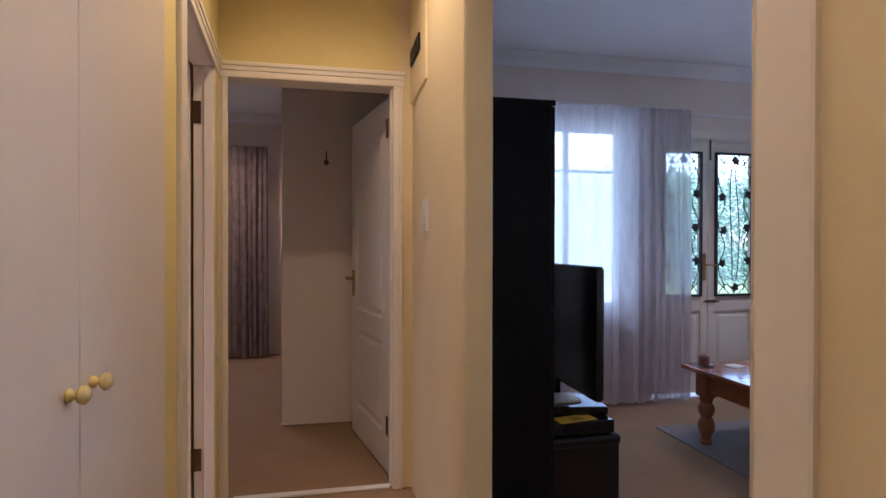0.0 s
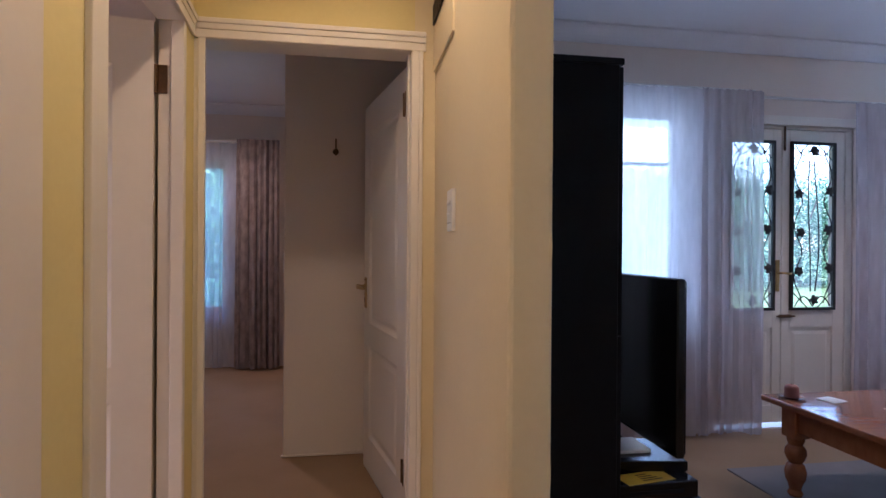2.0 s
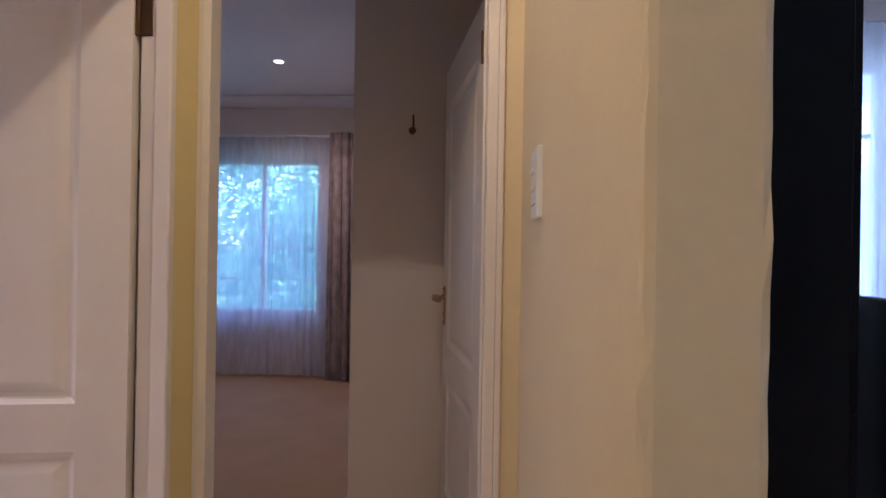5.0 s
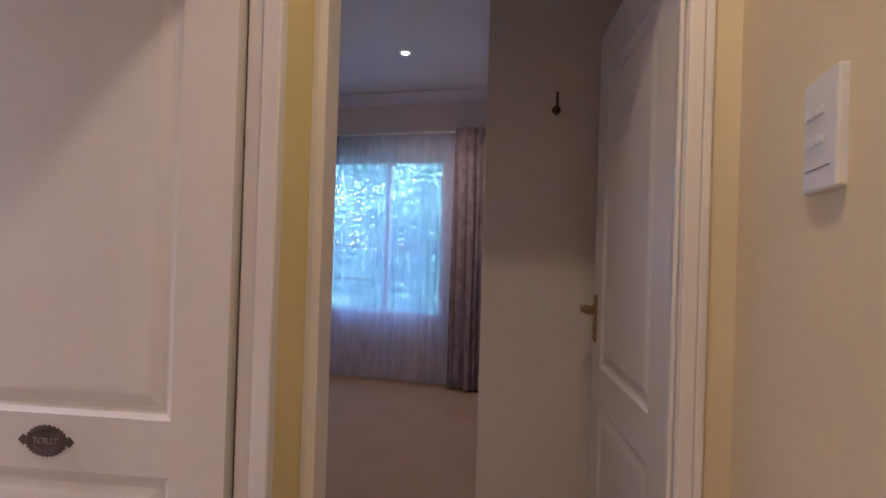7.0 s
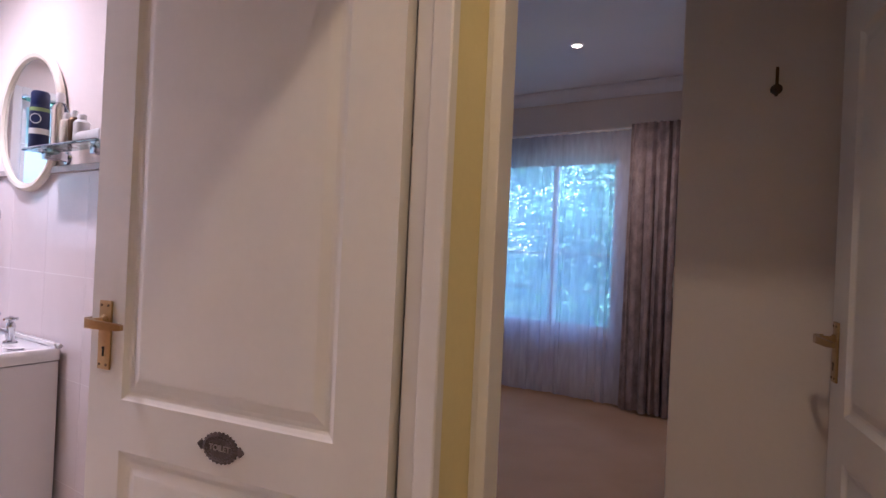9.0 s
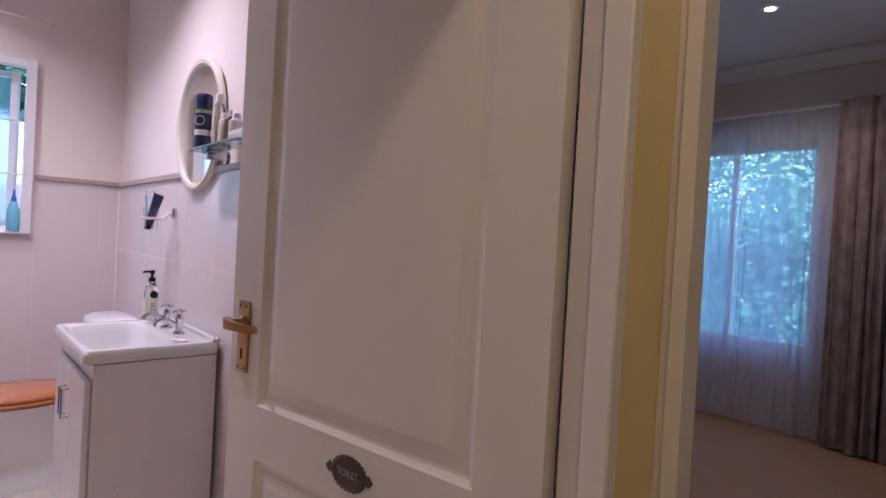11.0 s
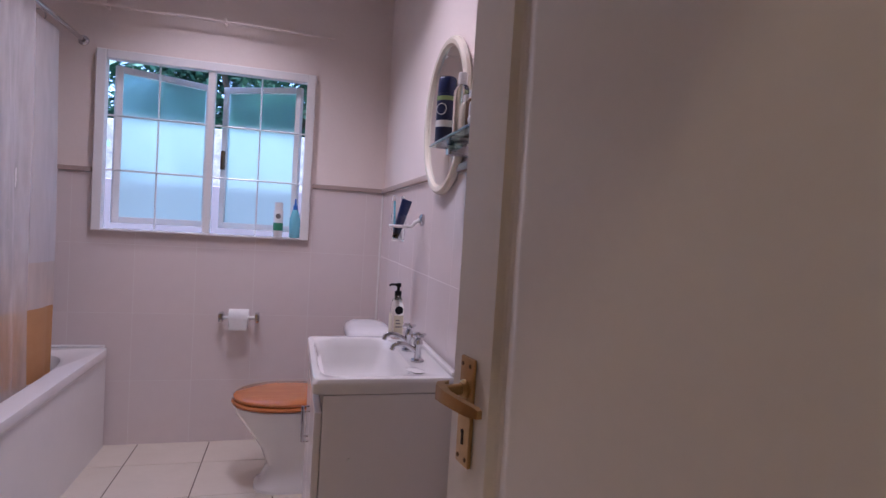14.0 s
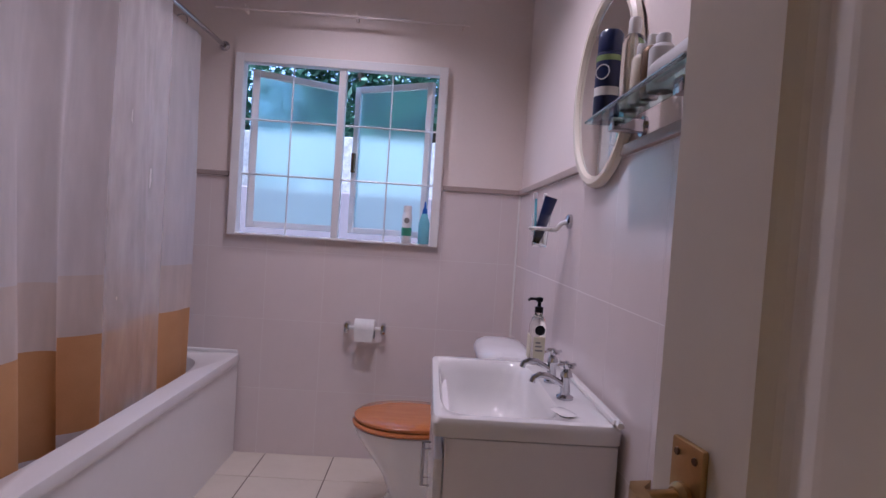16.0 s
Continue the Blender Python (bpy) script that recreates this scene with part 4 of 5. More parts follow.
# bath, shower rod and curtain
tb = thing("bathtub", "white acrylic bathtub with a flat front panel", "bathtub")
TX, TY, TZ = -2.455, 1.405, 0.53
part("front_panel", bx(-3.345, -1.56, 1.765, 1.79, 0.0, 0.49, 0.002), M_ACRYL, tb)
part("end_panel", bx(-1.585, -1.56, 1.03, 1.764, 0.0, 0.49, 0.002), M_ACRYL, tb)
b = loft(bmesh.new(), [ring(TX, TY, 0.895, 0.395, 0.485, 64, 40), ring(TX, TY, 0.90, 0.40, 0.50, 64, 40), ring(TX, TY, 0.895, 0.395, 0.528, 64, 40), ring(TX, TY, 0.885, 0.385, TZ, 64, 30), ring(TX, TY - 0.01, 0.82, 0.315, TZ, 64, 5), ring(TX, TY - 0.01, 0.805, 0.30, 0.515, 64, 4.5), ring(TX, TY - 0.01, 0.74, 0.26, 0.25, 64, 4), ring(TX, TY - 0.01, 0.66, 0.21, 0.14, 64, 3.5)], cap0=False)
part("tub", b, M_ACRYL, tb, "", True)
part("seal_strip", bx(-3.347, -3.33, 1.02, 1.785, 0.5305, 0.545, 0.003), M_WHITE, tb)
rd = thing("shower_rod", "chrome shower curtain rod along the bath", "curtain rod")
part("rod", tube([(-3.362, 1.63, 2.095), (-0.17, 1.63, 2.095)], 0.011, 12), M_CHROME, rd, "", True)
part("flange", lathe([(0.026, 0), (0.024, 0.006), (0.014, 0.014)], 16, pose(-3.364, 1.63, 2.095, 0, 90, 0)), M_CHROME, rd)
SC = thing("shower_curtain", "sheer white shower curtain with a tan lower band", "curtain", pose(0, 1.600, 0))


def strip(first, last):
    """The rows of the curtain from one height to another; all strips share the same folds."""
    b = cloth(-3.16, -0.75, 0.42, 2.07, 6, 0.072, 24, 1.0, 40, 24)
    b.faces.index_update()
    bmesh.ops.delete(b, geom=[f for f in b.faces if not (first <= f.index // 144 < last)], context="FACES")
    return b


part("upper_cloth", strip(0, 26), M_SHOWER, SC, "sheer white cloth", True)
part("middle_band", strip(26, 31), M_SHOWER2, SC, "pale band of double cloth", True)
part("tan_band", strip(31, 39), M_TAN, SC, "opaque tan band", True)
part("hem", strip(39, 40), M_SHOWER, SC, "white hem", True)
part("sheer_fold", cloth(-2.70, -2.34, 0.44, 2.07, 2, 0.03, 31, 1.0, 30, 14), M_VEIL, SC, "loose fold of sheer cloth", True).location.y = 0.085
for i in range(14):
    part("curtain_ring", tube([(-3.0 + i * 0.17, -0.025 + 0.026 * math.cos(a), 2.085 + 0.026 * math.sin(a)) for a in [2 * math.pi * k / 16 for k in range(17)]], 0.0025, 6), M_CHROME, SC)

# toilet
to = thing("toilet", "white porcelain toilet with an orange pine seat", "toilet")
QX, QY = -2.815, 2.705
part("bowl", loft(bmesh.new(), [ring(QX, QY + 0.080, 0.128, 0.212, 0.0, 32, 3), ring(QX, QY + 0.080, 0.126, 0.210, 0.018, 32, 3), ring(QX, QY + 0.085, 0.112, 0.192, 0.035, 32, 2.8), ring(QX, QY + 0.090, 0.098, 0.166, 0.11, 32, 2.4), ring(QX, QY + 0.072, 0.108, 0.178, 0.19, 32, 2.3), ring(QX, QY + 0.046, 0.130, 0.194, 0.25, 32, 2.2), ring(QX, QY + 0.020, 0.154, 0.212, 0.31, 32, 2.1), ring(QX, QY + 0.006, 0.170, 0.224, 0.35, 32, 2.1), ring(QX, QY, 0.178, 0.232, 0.385, 32, 2.1), ring(QX, QY, 0.18, 0.235, 0.395, 32, 2.1), ring(QX, QY, 0.15, 0.20, 0.398, 32, 2.1)]), M_PORC, to, "", True)
part("outlet", bx(QX - 0.10, QX + 0.10, QY + 0.19, 3.18, 0.0, 0.36, 0.03, 3), M_PORC, to, "", True)
part("seat", loft(bmesh.new(), [ring(QX, QY, 0.178, 0.232, 0.399, 40, 2.1), ring(QX, QY, 0.188, 0.243, 0.403, 40, 2.1), ring(QX, QY, 0.190, 0.245, 0.412, 40, 2.1), ring(QX, QY, 0.184, 0.238, 0.420, 40, 2.1)]), M_SEAT, to, "varnished orange pine seat", True)
part("lid", loft(bmesh.new(), [ring(QX, QY + 0.003, 0.176, 0.232, 0.4215, 40, 2.1), ring(QX, QY + 0.003, 0.184, 0.240, 0.426, 40, 2.1), ring(QX, QY + 0.003, 0.184, 0.240, 0.436, 40, 2.1), ring(QX, QY + 0.003, 0.174, 0.230, 0.444, 40, 2.1), ring(QX, QY + 0.003, 0.12, 0.17, 0.448, 40, 2.1)]), M_SEAT, to, "varnished orange pine lid", True)
for s in (-0.07, 0.07):
    part("seat_hinge", tube([(QX + s, QY + 0.235, 0.40), (QX + s, QY + 0.245, 0.44)], 0.009, 10), M_CHROME, to)
part("cistern", loft(bmesh.new(), [ring(QX, 3.08, 0.185, 0.09, 0.36, 40, 6), ring(QX, 3.08, 0.20, 0.098, 0.42, 40, 6), ring(QX, 3.08, 0.21, 0.10, 0.70, 40, 6)]), M_PORC, to, "", True)
part("cistern_lid", loft(bmesh.new(), [ring(QX, 3.075, 0.215, 0.108, 0.701, 40, 3.4), ring(QX, 3.075, 0.224, 0.114, 0.712, 40, 3.4), ring(QX, 3.075, 0.224, 0.114, 0.735, 40, 3.2), ring(QX, 3.075, 0.212, 0.105, 0.755, 40, 3), ring(QX, 3.075, 0.17, 0.082, 0.767, 40, 2.6), ring(QX, 3.075, 0.09, 0.045, 0.772, 40, 2.4)]), M_PORC, to, "", True)
part("flush_lever", tube([(QX + 0.13, 2.978, 0.62), (QX + 0.13, 2.95, 0.62), (QX + 0.19, 2.945, 0.61)], 0.006, 8), M_CHROME, to)

rh = thing("toilet_roll_holder", "white toilet roll on a wall holder", "toilet roll")
part("paper_roll", lathe([(0.018, -0.05), (0.048, -0.05), (0.048, 0.05), (0.018, 0.05)], 28, pose(-3.295, 2.437, 0.705, 90, 0, 0)), M_PAPER, rh, "", True)
part("loose_sheet", bx(-3.249, -3.2475, 2.392, 2.482, 0.645, 0.70), M_PAPER, rh)
part("spindle", tube([(-3.295, 2.345, 0.705), (-3.295, 2.53, 0.705)], 0.010, 10), M_WHITE, rh)
for y in (2.345, 2.53):
    part("bracket", bx(-3.355, -3.275, y - 0.012, y + 0.012, 0.68, 0.73, 0.008, 2), M_CHROME, rh, "", True)

# vanity
va = thing("vanity_unit", "white laminate vanity cabinet on the tiled floor", "cabinet")
for x0, x1 in ((-2.270, -2.254), (-1.710, -1.694)):
    part("side_panel", bx(x0, x1, 2.800, 3.185, 0.08, 0.771, 0.001), M_VAN, va)
part("back_panel", bx(-2.2538, -1.7102, 3.175, 3.185, 0.0802, 0.7705), M_VAN, va)
part("bottom_panel", bx(-2.2538, -1.7102, 2.802, 3.1748, 0.0802, 0.096), M_VAN, va)
part("front_rail", bx(-2.2538, -1.7102, 2.800, 2.816, 0.715, 0.7705, 0.001), M_VAN, va)
part("plinth", bx(-2.24, -1.72, 2.85, 3.18, 0.0, 0.08), M_VAN, va)
for x0, x1, hx in ((-2.253, -1.983, -2.005), (-1.979, -1.707, -1.957)):
    d = part("vanity_door", bx(x0, x1, 2.778, 2.799, 0.085, 0.72, 0.005, 2), M_VAN, va)
    hb = tube([(hx, 2.782, 0.54), (hx, 2.757, 0.54), (hx, 2.757, 0.64), (hx, 2.782, 0.64)], 0.005, 8)
    part("handle", hb, M_CHROME, d, "small chrome bow handle", True)
for z in (0.36, 0.585):
    part("hinge_button", lathe([(0.006, 0), (0.006, 0.004)], 10, pose(-1.694, 2.88, z, 0, 90, 0)), M_WHITE, va)
ba = thing("wash_basin", "white ceramic basin top with a shallow bowl", "basin")
BX, BY = -1.985, 2.98
b = loft(bmesh.new(), [ring(BX, BY, 0.285, 0.200, 0.772, 64, 24), ring(BX, BY, 0.300, 0.213, 0.777, 64, 24), ring(BX, BY, 0.302, 0.214, 0.806, 64, 24), ring(BX, BY, 0.296, 0.209, 0.818, 64, 20), ring(BX, BY, 0.290, 0.203, 0.820, 64, 18), ring(BX, BY - 0.05, 0.268, 0.143, 0.8185, 64, 6), ring(BX, BY - 0.05, 0.260, 0.137, 0.810, 64, 5.5), ring(BX, BY - 0.05, 0.250, 0.132, 0.785, 64, 4.5), ring(BX, BY - 0.05, 0.238, 0.126, 0.735, 64, 4), ring(BX, BY - 0.05, 0.218, 0.115, 0.695, 64, 3.4), ring(BX, BY - 0.05, 0.180, 0.096, 0.664, 64, 2.8), ring(BX, BY - 0.05, 0.120, 0.064, 0.648, 64, 2.4), ring(BX, BY - 0.05, 0.04, 0.022, 0.642, 64, 2)], cap0=False)
part("basin_bowl", b, M_PORC, ba, "", True)
part("upstand", bx(-2.28, -1.69, 3.168, 3.186, 0.8205, 0.835, 0.004, 2), M_PORC, ba)
part("seal", tube([(-2.28, 3.180, 0.826), (-1.675, 3.180, 0.826)], 0.008, 8), M_WHITE, ba)
part("drain", lathe([(0.02, 0.6425), (0.022, 0.645), (0.012, 0.644)], 16, pose(BX, BY - 0.05, 0)), M_CHROME, ba)
for tx in (-2.04, -1.885):
    tp = thing("tap", "chrome pillar tap with a cross head", "tap", pose(tx, 3.108, 0.819), "basin taps")
    part("tap_body", lathe([(0.022, 0), (0.022, 0.006), (0.013, 0.012), (0.012, 0.05), (0.016, 0.058), (0.013, 0.07), (0.008, 0.076)], 18), M_CHROME, tp, "", True)
    part("spout", tube([(0, 0, 0.030), (0, -0.022, 0.044), (0, -0.046, 0.056), (0, -0.068, 0.058), (0, -0.082, 0.050), (0, -0.086, 0.038)], 0.0085, 12), M_CHROME, tp, "", True)
    hd = part("cross_head", lathe([(0.006, 0.074), (0.011, 0.082), (0.011, 0.092), (0.004, 0.097)], 16), M_CHROME, tp, "", True)
    for a in (20, 110, 200, 290):
        c, s = math.cos(radians(a)), math.sin(radians(a))
        part("arm", tube([(0, 0, 0.087), (0.022 * c, 0.022 * s, 0.087), (0.026 * c, 0.026 * s, 0.087)], 0.0045, 8), M_CHROME, hd, "", True)
tagged(link("soap_bar", loft(bmesh.new(), [ring(0, 0, 0.034, 0.02, 0, 24, 3), ring(0, 0, 0.04, 0.025, 0.007, 24, 3), ring(0, 0, 0.03, 0.016, 0.014, 24, 3)]), M_PORC, True), "small white worn soap bar on the basin", "soap").matrix_world = pose(-1.765, 3.075, 0.819, 0, 0, 20) @ Matrix.Diagonal((0.9, 0.9, 0.5, 1))
sb = thing("soap_dispenser", "clear pump bottle with a cream label", "soap bottle", pose(-2.262, 3.105, 0.820))
part("bottle", loft(bmesh.new(), [ring(0, 0, 0.036, 0.022, 0.0, 32, 4), ring(0, 0, 0.038, 0.024, 0.008, 32, 4), ring(0, 0, 0.038, 0.024, 0.118, 32, 4), ring(0, 0, 0.030, 0.020, 0.142, 32, 3), ring(0, 0, 0.013, 0.013, 0.158, 32, 2), ring(0, 0, 0.012, 0.012, 0.166, 32, 2)]), M_CLEARP, sb, "clear plastic bottle", True)
part("label", bx(-0.030, 0.030, -0.0262, -0.0245, 0.015, 0.092, 0.0005), M_LABEL, sb)
part("side_label", bx(0.0385, 0.0395, -0.018, 0.018, 0.015, 0.092), M_LABEL, sb)
for k, zz in enumerate((0.045, 0.058, 0.070)):
    part("print_bar", bx(0.0396, 0.0400, -0.012, 0.012 - 0.004 * k, zz, zz + 0.005), M_GREY, sb)
part("round_badge", lathe([(0.016, 0), (0.016, 0.0015)], 20, pose(0.0385, 0, 0.112, 0, 90, 0)), M_BLACK, sb)
pp = part("pump", lathe([(0.014, 0.164), (0.014, 0.182), (0.006, 0.184), (0.006, 0.198), (0.011, 0.199), (0.011, 0.212), (0.004, 0.214)], 16), M_BLACK, sb, "black pump head", True)
part("nozzle", tube([(0, 0, 0.207), (0.0, -0.03, 0.207), (0.0, -0.036, 0.201)], 0.0045, 8), M_BLACK, pp)

# mirror and shelf
mi = thing("round_mirror", "round wall mirror in a cream plastic frame", "mirror")
MX, MZ, MR = -2.005, 1.640, 0.268
mm = pose(MX, 3.198, MZ, 90, 0, 0)
part("mirror_frame", loft(bmesh.new(), [ring(0, 0, MR - 0.012, MR - 0.012, 0.0, 64), ring(0, 0, MR, MR, 0.008, 64), ring(0, 0, MR - 0.002, MR - 0.002, 0.020, 64), ring(0, 0, MR - 0.012, MR - 0.012, 0.028, 64), ring(0, 0, MR - 0.026, MR - 0.026, 0.026, 64), ring(0, 0, MR - 0.034, MR - 0.034, 0.016, 64)], False, False, mm), M_CREAM, mi, "", True)
part("mirror_glass", lathe([(MR - 0.03, 0.012), (MR - 0.03, 0.0155)], 64, mm), M_MIRROR, mi)
sf = thing("glass_shelf", "glass bathroom shelf on chrome brackets", "shelf")
SX0, SX1, SZ = -1.815, -1.30, 1.503
part("glass_plate", bx(SX0, SX1, 3.088, 3.168, SZ, SZ + 0.006, 0.0015), M_SHELFG, sf)
for x in (SX0 + 0.09, SX1 - 0.09):
    br = part("bracket", bx(x - 0.018, x + 0.018, 3.12, 3.199, SZ - 0.03, SZ - 0.0005, 0.006, 2), M_CHROME, sf, "", True)
    part("wall_plate", lathe([(0.024, 0), (0.022, 0.008)], 16, pose(x, 3.199, SZ - 0.015, 90, 0, 0)), M_CHROME, br)
part("rail", tube([(SX0 + 0.01, 3.094, SZ + 0.0085), (SX1 - 0.01, 3.094, SZ + 0.0085)], 0.003, 8), M_CHROME, sf)
ca = thing("spray_can", "navy blue aerosol can with a lime band", "spray can", pose(-1.785, 3.128, SZ + 0.006) @ Matrix.Diagonal((1.18, 1.18, 1.17, 1)))
part("can_body", lathe([(0.024, 0), (0.0255, 0.004), (0.0255, 0.125), (0.023, 0.132)], 28), M_NAVY, ca, "", True)
part("lime_band", lathe([(0.0258, 0.113), (0.0258, 0.124)], 28), M_LIME, ca)
part("white_band", lathe([(0.0258, 0.045), (0.0258, 0.062)], 28), M_PAPER, ca)
part("cap", lathe([(0.024, 0.132), (0.024, 0.168), (0.020, 0.175)], 28), M_NAVY, ca, "", True)
part("round_mark", loft(bmesh.new(), [ring(0, 0, 0.015, 0.015, 0, 24), ring(0, 0, 0.015, 0.015, 0.0012, 24), ring(0, 0, 0.013, 0.013, 0.0012, 24), ring(0, 0, 0.013, 0.013, 0, 24)], False, False, pose(0.0185, -0.0175, 0.09, 90, 0, 45)), M_PAPER, ca)
for x, y, r, h, mat, label in ((-1.655, 3.137, 0.024, 0.188, M_CLEARP, "tall clear plastic lotion bottle"), (-1.602, 3.137, 0.020, 0.115, M_CREAM, "cream plastic bottle"), (-1.555, 3.138, 0.018, 0.118, M_OLD, "brown glass bottle"), (-1.50, 3.137, 0.024, 0.10, M_WHITE, "white plastic bottle")):
    bt = thing("toiletry_bottle", label + " on the glass shelf", "bottle", pose(x, y, SZ + 0.006))
    part("bottle_body", lathe([(r * 0.94, 0), (r, 0.004), (r, h * 0.72), (r * 0.7, h * 0.8), (r * 0.5, h * 0.82)], 20), mat, bt, "", True)
    part("cap", lathe([(r * 0.55, h * 0.815), (r * 0.55, h * 0.97), (r * 0.45, h)], 16), M_WHITE, bt, "", True)
tagged(link("toothpaste_tube", loft(bmesh.new(), [ring(0, 0, 0.016, 0.016, 0, 20), ring(0, 0, 0.018, 0.016, 0.02, 20), ring(0, 0, 0.022, 0.002, 0.12, 20)], m=pose(0, 0, 0.018, 0, 90, 0)), M_WHITE, True), "white squeezed tube lying on the shelf", "tube").matrix_world = pose(-1.45, 3.11, SZ + 0.0045)

# tumbler holder
hd = thing("tumbler_holder", "white wall bracket holding a glass tumbler", "tumbler holder")
HX, HZ = -2.31, 1.255
part("wall_plate", lathe([(0.024, 0), (0.024, 0.012), (0.016, 0.018)], 20, pose(HX + 0.01, 3.199, HZ + 0.03, 90, 0, 0)), M_CHROME, hd, "chrome wall plate", True)
part("arm", tube([(HX + 0.01, 3.185, HZ + 0.03), (HX + 0.01, 3.165, HZ + 0.02), (HX + 0.01, 3.15, HZ), (HX, 3.135, HZ)], 0.008, 10), M_WHITE, hd, "", True)
part("ring", tube([(HX + 0.034 * math.cos(a), 3.10 + 0.034 * math.sin(a), HZ) for a in [2 * math.pi * k / 24 for k in range(25)]], 0.006, 8), M_WHITE, hd, "", True)
part("tumbler", loft(bmesh.new(), [ring(HX, 3.10, 0.024, 0.024, HZ - 0.06), ring(HX, 3.10, 0.028, 0.028, HZ), ring(HX, 3.10, 0.031, 0.031, HZ + 0.045), ring(HX, 3.10, 0.029, 0.029, HZ + 0.045), ring(HX, 3.10, 0.022, 0.022, HZ - 0.055)]), M_GLASS, hd, "clear glass tumbler", True)
tpst = thing("toothpaste_tube", "dark blue toothpaste tube standing in the tumbler", "toothpaste")
part("tube_body", loft(bmesh.new(), [ring(0, 0, 0.014, 0.013, 0, 20), ring(0, 0, 0.017, 0.012, 0.04, 20), ring(0, 0, 0.021, 0.002, 0.14, 20)], m=pose(HX + 0.004, 3.092, HZ - 0.03, 0, 15, 90)), M_NAVY, tpst, "", True)
part("cap", lathe([(0.011, -0.018), (0.012, 0.0)], 14, pose(HX + 0.004, 3.092, HZ - 0.03, 0, 15, 90)), M_BLACK, tpst)
for k, (dx, dy, mat) in enumerate(((-0.012, 0.012, M_WHITE), (-0.004, -0.014, M_BLUE))):
    br = thing("toothbrush", "slim toothbrush standing in the tumbler", "toothbrush", None, "toothbrushes")
    a, c = Vector((HX + dx, 3.10 + dy, HZ - 0.05)), Vector((HX + dx * 2 - 0.006, 3.10 + dy * 1.4, HZ + 0.12))
    part("handle", tube([a, a.lerp(c, 0.5), c], 0.0042, 8), mat, br, "", True)
    part("bristles", bx(c.x - 0.006, c.x + 0.006, c.y - 0.008, c.y + 0.004, c.z - 0.022, c.z, 0.002), M_WHITE, br)

# sill bottles
s1 = thing("sill_bottle", "white bottle with a green band on the window sill", "bottle", pose(WX + 0.008, 2.615, 1.152) @ Matrix.Diagonal((1.15, 1.15, 1.22, 1)))
part("bottle_body", lathe([(0.021, 0), (0.0225, 0.004), (0.0225, 0.12), (0.017, 0.128)], 20), M_WHITE, s1, "", True)
part("green_band", lathe([(0.0228, 0.03), (0.0228, 0.065)], 20), M_GREEN, s1)
part("badge", lathe([(0.012, 0), (0.012, 0.001)], 14, pose(0.022, 0, 0.095, 0, 90, 0)), M_GREY, s1)
part("cap", lathe([(0.019, 0.128), (0.019, 0.155), (0.016, 0.158)], 16), M_WHITE, s1, "", True)
s2 = thing("spray_bottle", "blue plastic bottle with a spray nozzle", "bottle", pose(WX + 0.006, 2.704, 1.152) @ Matrix.Diagonal((1.1, 1.1, 1.18, 1)))
part("bottle_body", lathe([(0.024, 0), (0.026, 0.005), (0.026, 0.09), (0.016, 0.125), (0.011, 0.135)], 20), M_BLUE, s2, "", True)
part("nozzle", lathe([(0.012, 0.133), (0.011, 0.15), (0.006, 0.158), (0.004, 0.185)], 14), M_NOZZLE, s2, "blue nozzle", True)

# garden
def tree(x, y, h, r, seed, leaves=7000):
    rnd = random.Random(seed)
    t = thing("tree", "leafy green garden tree with a brown trunk", "tree", pose(x, y, -0.2), "garden trees")
    part("trunk", loft(bmesh.new(), [ring(0.03 * math.sin(k), 0.03 * math.cos(2 * k), 0.16 * (1 - k / 9), 0.16 * (1 - k / 9), h * 0.7 * k / 7, 10) for k in range(8)]), M_BARK, t)
    for k in range(5):
        a = 2 * math.pi * k / 5 + rnd.random()
        part("limb", tube([(0, 0, h * 0.35 + 0.1 * k), (0.4 * r * math.cos(a), 0.4 * r * math.sin(a), h * 0.55), (0.75 * r * math.cos(a), 0.75 * r * math.sin(a), h * 0.75)], 0.04, 6), M_BARK, t)
    verts, faces = [], []
    clumps = [(rnd.gauss(0, 0.45) * r, rnd.gauss(0, 0.45) * r, h * rnd.uniform(0.08, 0.95), rnd.uniform(0.25, 0.5) * r) for _ in range(40)]
    for i in range(leaves):
        cx, cy, cz, cr = clumps[i % 40]
        p = Vector((cx + rnd.gauss(0, 0.5) * cr, cy + rnd.gauss(0, 0.5) * cr, cz + rnd.gauss(0, 0.45) * cr))
        s = rnd.uniform(0.05, 0.09)
        a = Vector((rnd.gauss(0, 1), rnd.gauss(0, 1), rnd.gauss(0, 0.6))).normalized()
        b = a.cross(Vector((rnd.gauss(0, 1), rnd.gauss(0, 1), 1))).normalized()
        n = len(verts)
        verts += [p - a * s, p - b * s * 0.45 + a * 0.1 * s, p + a * s, p + b * s * 0.45 + a * 0.1 * s]
        faces.append((n, n + 1, n + 2, n + 3))
    me = bpy.data.meshes.new("crown")
    me.from_pydata(verts, [], faces)
    me.materials.append(M_LEAF)
    cr = new("crown", me)
    cr.parent = t


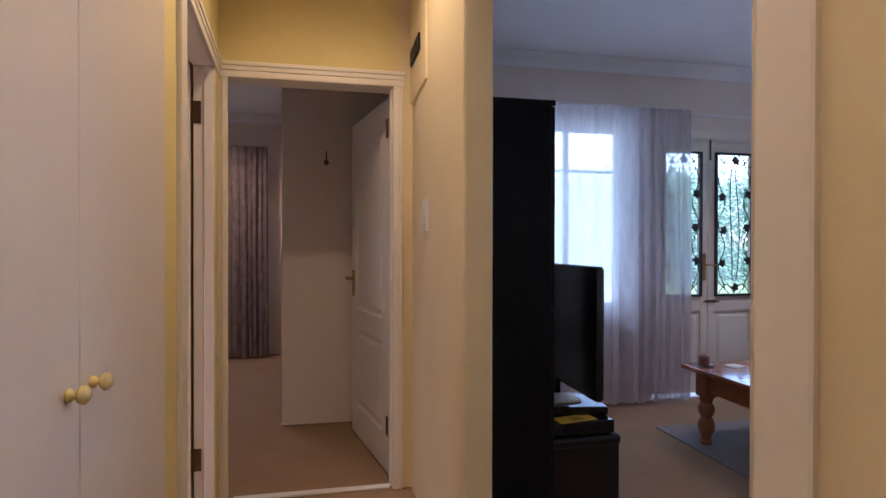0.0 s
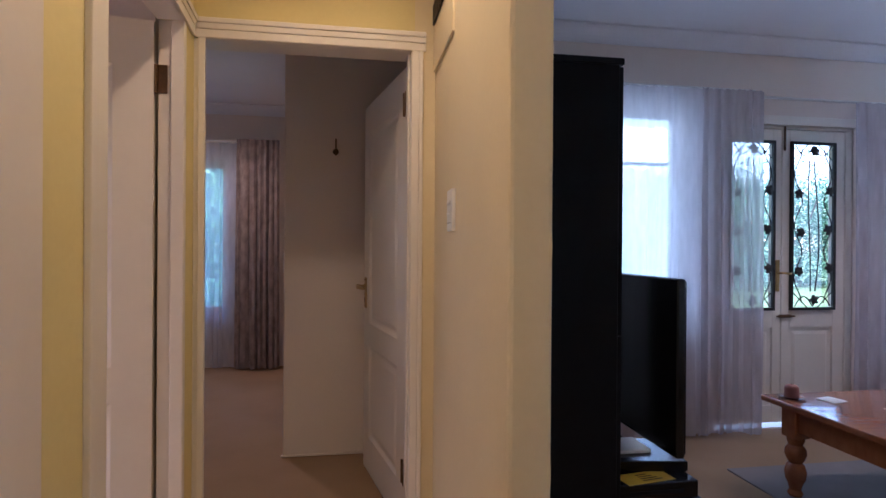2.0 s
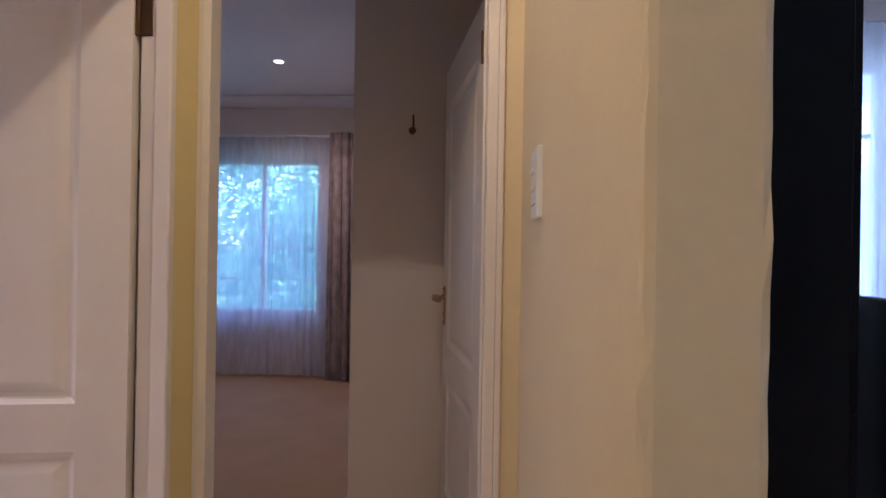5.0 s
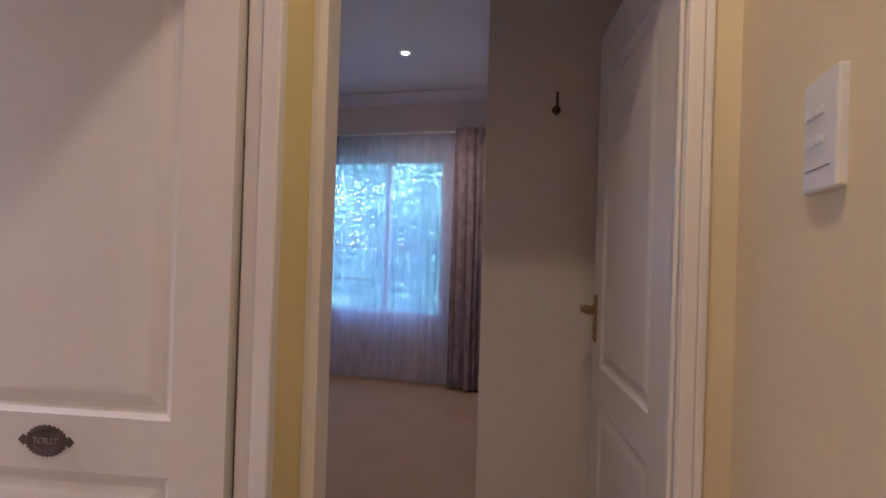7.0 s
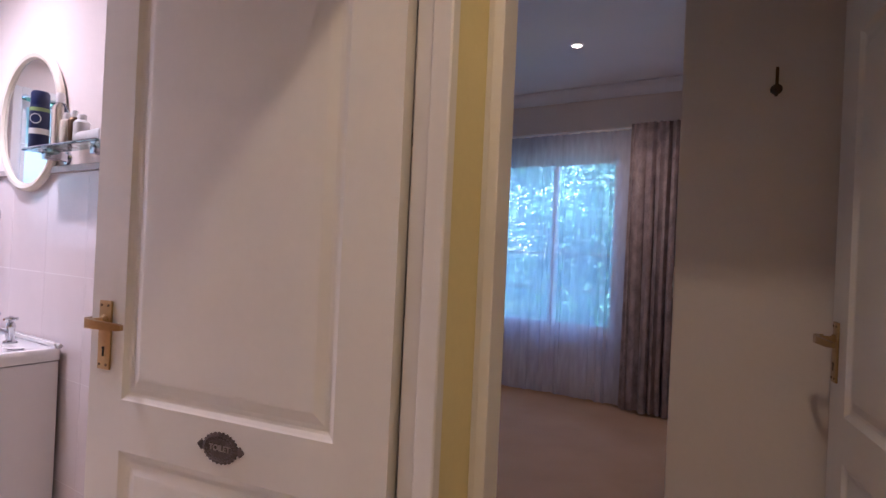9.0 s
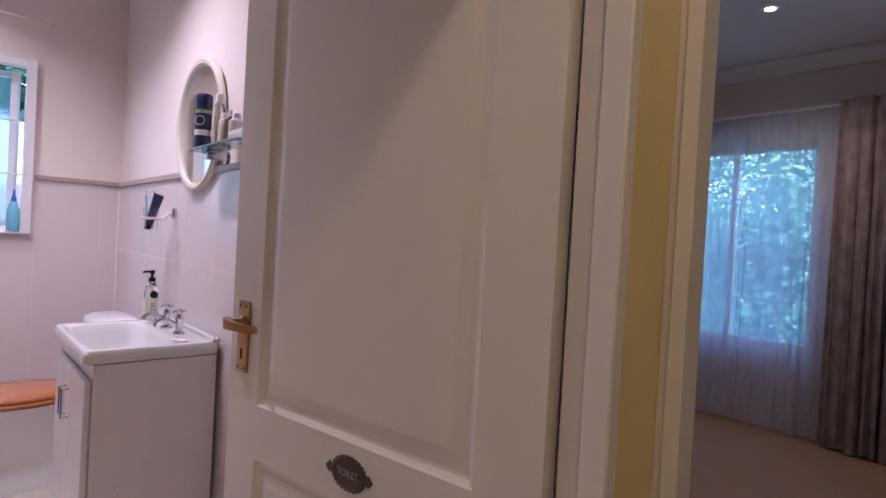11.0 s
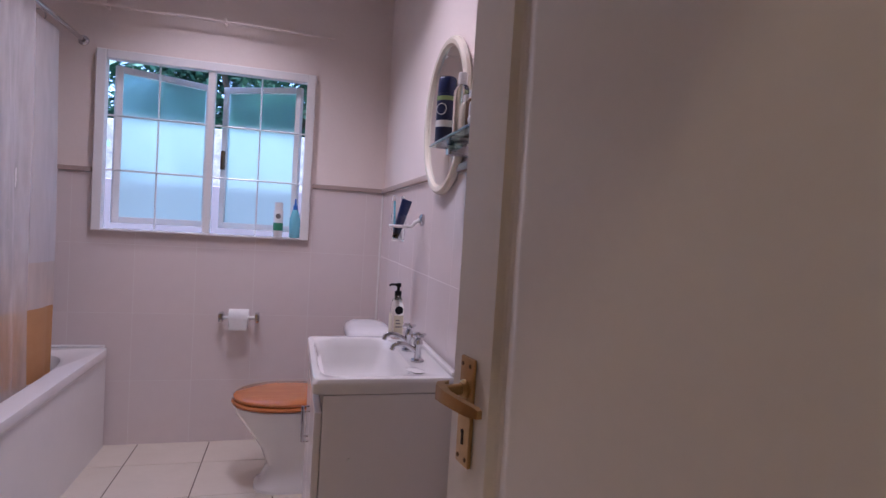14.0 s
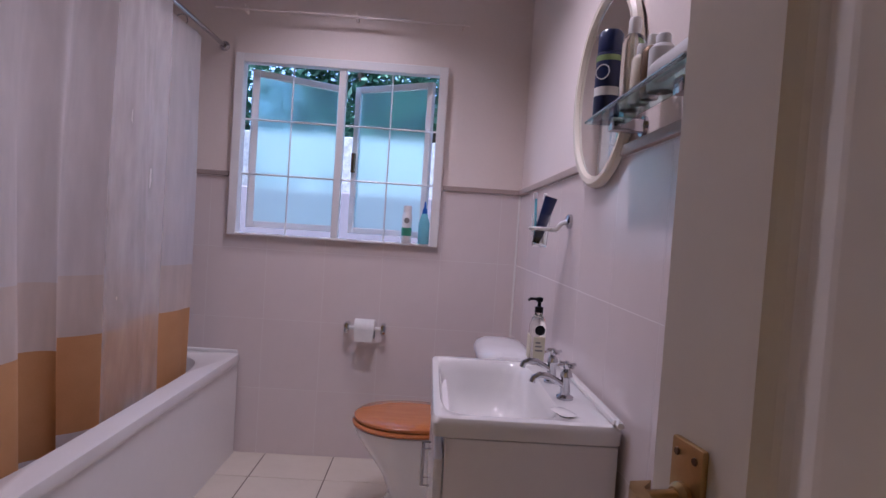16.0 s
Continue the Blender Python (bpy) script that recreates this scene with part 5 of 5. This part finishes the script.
for i, (x, y, h, r) in enumerate(((8.0, 19.0, 3.9, 2.6), (11.5, 20.0, 4.2, 2.8), (15.0, 20.5, 4.0, 2.8), (18.5, 21.0, 4.4, 3.0), (22.5, 21.0, 4.4, 3.0), (-1.6, 17.0, 5.0, 2.6), (-4.6, 17.5, 5.2, 2.8), (-7.8, 17.5, 5.2, 2.8), (-2.9, 14.0, 2.6, 2.0), (9.5, 23.5, 4.6, 3.0), (13.5, 24.0, 4.6, 3.0), (17.5, 24.5, 4.8, 3.2), (-3.2, 21.0, 6.0, 3.2), (-8.6, 2.2, 4.6, 2.0), (-8.8, 4.8, 4.6, 2.0), (-9.0, -0.2, 4.8, 2.1))):
    tree(x, y, h, r, 40 + i, 18000)
gw = bmesh.new()
box(gw, -5.4, -5.2, -3.0, 7.0, -0.2, 1.50, 0.01)
structure("garden_wall", gw, M_BRICKW, "plastered garden wall outside the bathroom")
structure("boundary_wall", bx(-6.32, -6.16, -3.0, 7.0, -0.2, 2.12, 0.01), M_WASH, "sunlit whitewashed boundary wall behind the garden wall")

# bathroom tiles, the pieces last
tile_me = bx(-0.1763, 0.1763, -0.1763, 0.1763, 0, 0.009, 0.002)
tm = bpy.data.meshes.new("tile")
tile_me.to_mesh(tm)
tile_me.free()
tm.materials.append(M_TILE)
bf = bpy.data.objects["floor_bath_bed"]
for i in range(9):
    for j in range(5):
        x, y = -3.355 + 0.178 + i * 0.357 - 0.09, 1.952 - 0.357 + 0.178 + j * 0.357 - 0.357 * 0
        if x > -0.28 or y > 3.3 or y < 1.5:
            continue
        sx0, sx1, sy1 = max(x - 0.177, -3.363), min(x + 0.177, -0.105), min(y + 0.177, 3.188)
        ob = new("tile", tm)
        ob.location = ((sx0 + sx1) / 2, (y - 0.177 + sy1) / 2, -0.004)
        ob.scale = ((sx1 - sx0) / 0.354, (sy1 - y + 0.177) / 0.354, 1)
        ob.parent = bf


def wall_tiles(parent, plane, at, a0, a1, skip=None):
    """Large white wall tiles up to the border; plane: the axis they face."""
    wd, hg = 0.30, 0.3625
    b = bx(-0.5, 0.5, -0.5, 0.5, -0.5, 0.5)
    me = bpy.data.meshes.new("wall_tile")
    b.to_mesh(me)
    b.free()
    me.materials.append(M_WTILE)
    n = math.ceil((a1 - a0) / wd)
    for i in range(n):
        for j in range(4):
            u0, u1 = a0 + i * wd + 0.0008, min(a0 + (i + 1) * wd, a1) - 0.0008
            z0, z1 = max(j * hg - 0.015, 0.003) + 0.0008, (j + 1) * hg - 0.015 - 0.0008
            cells = [(u0, u1, z0, z1)]
            if skip:
                s0, s1, t0, t1 = skip
                if u1 > s0 and u0 < s1 and z1 > t0:
                    cells = [(u0, u1, z0, min(z1, t0))] if z0 < t0 - 0.01 else []
                    if u0 < s0 - 0.01:
                        cells.append((u0, s0, max(z0, t0), z1))
                    if u1 > s1 + 0.01:
                        cells.append((s1, u1, max(z0, t0), z1))
            for c0, c1, d0, d1 in cells:
                ob = new("wall_tile", me)
                if plane == "x":
                    ob.location, ob.scale = (at, (c0 + c1) / 2, (d0 + d1) / 2), (0.004, c1 - c0, d1 - d0)
                else:
                    ob.location, ob.scale = ((c0 + c1) / 2, at, (d0 + d1) / 2), (c1 - c0, 0.004, d1 - d0)
                ob.parent = parent


wall_tiles(bpy.data.objects["wall_bath_window"], "x", -3.3648, 1.0, 3.188, (1.70, 2.78, 1.14, 2.06))
wall_tiles(bpy.data.objects["wall_bath_north"], "y", 3.1998, -3.363, -0.21)
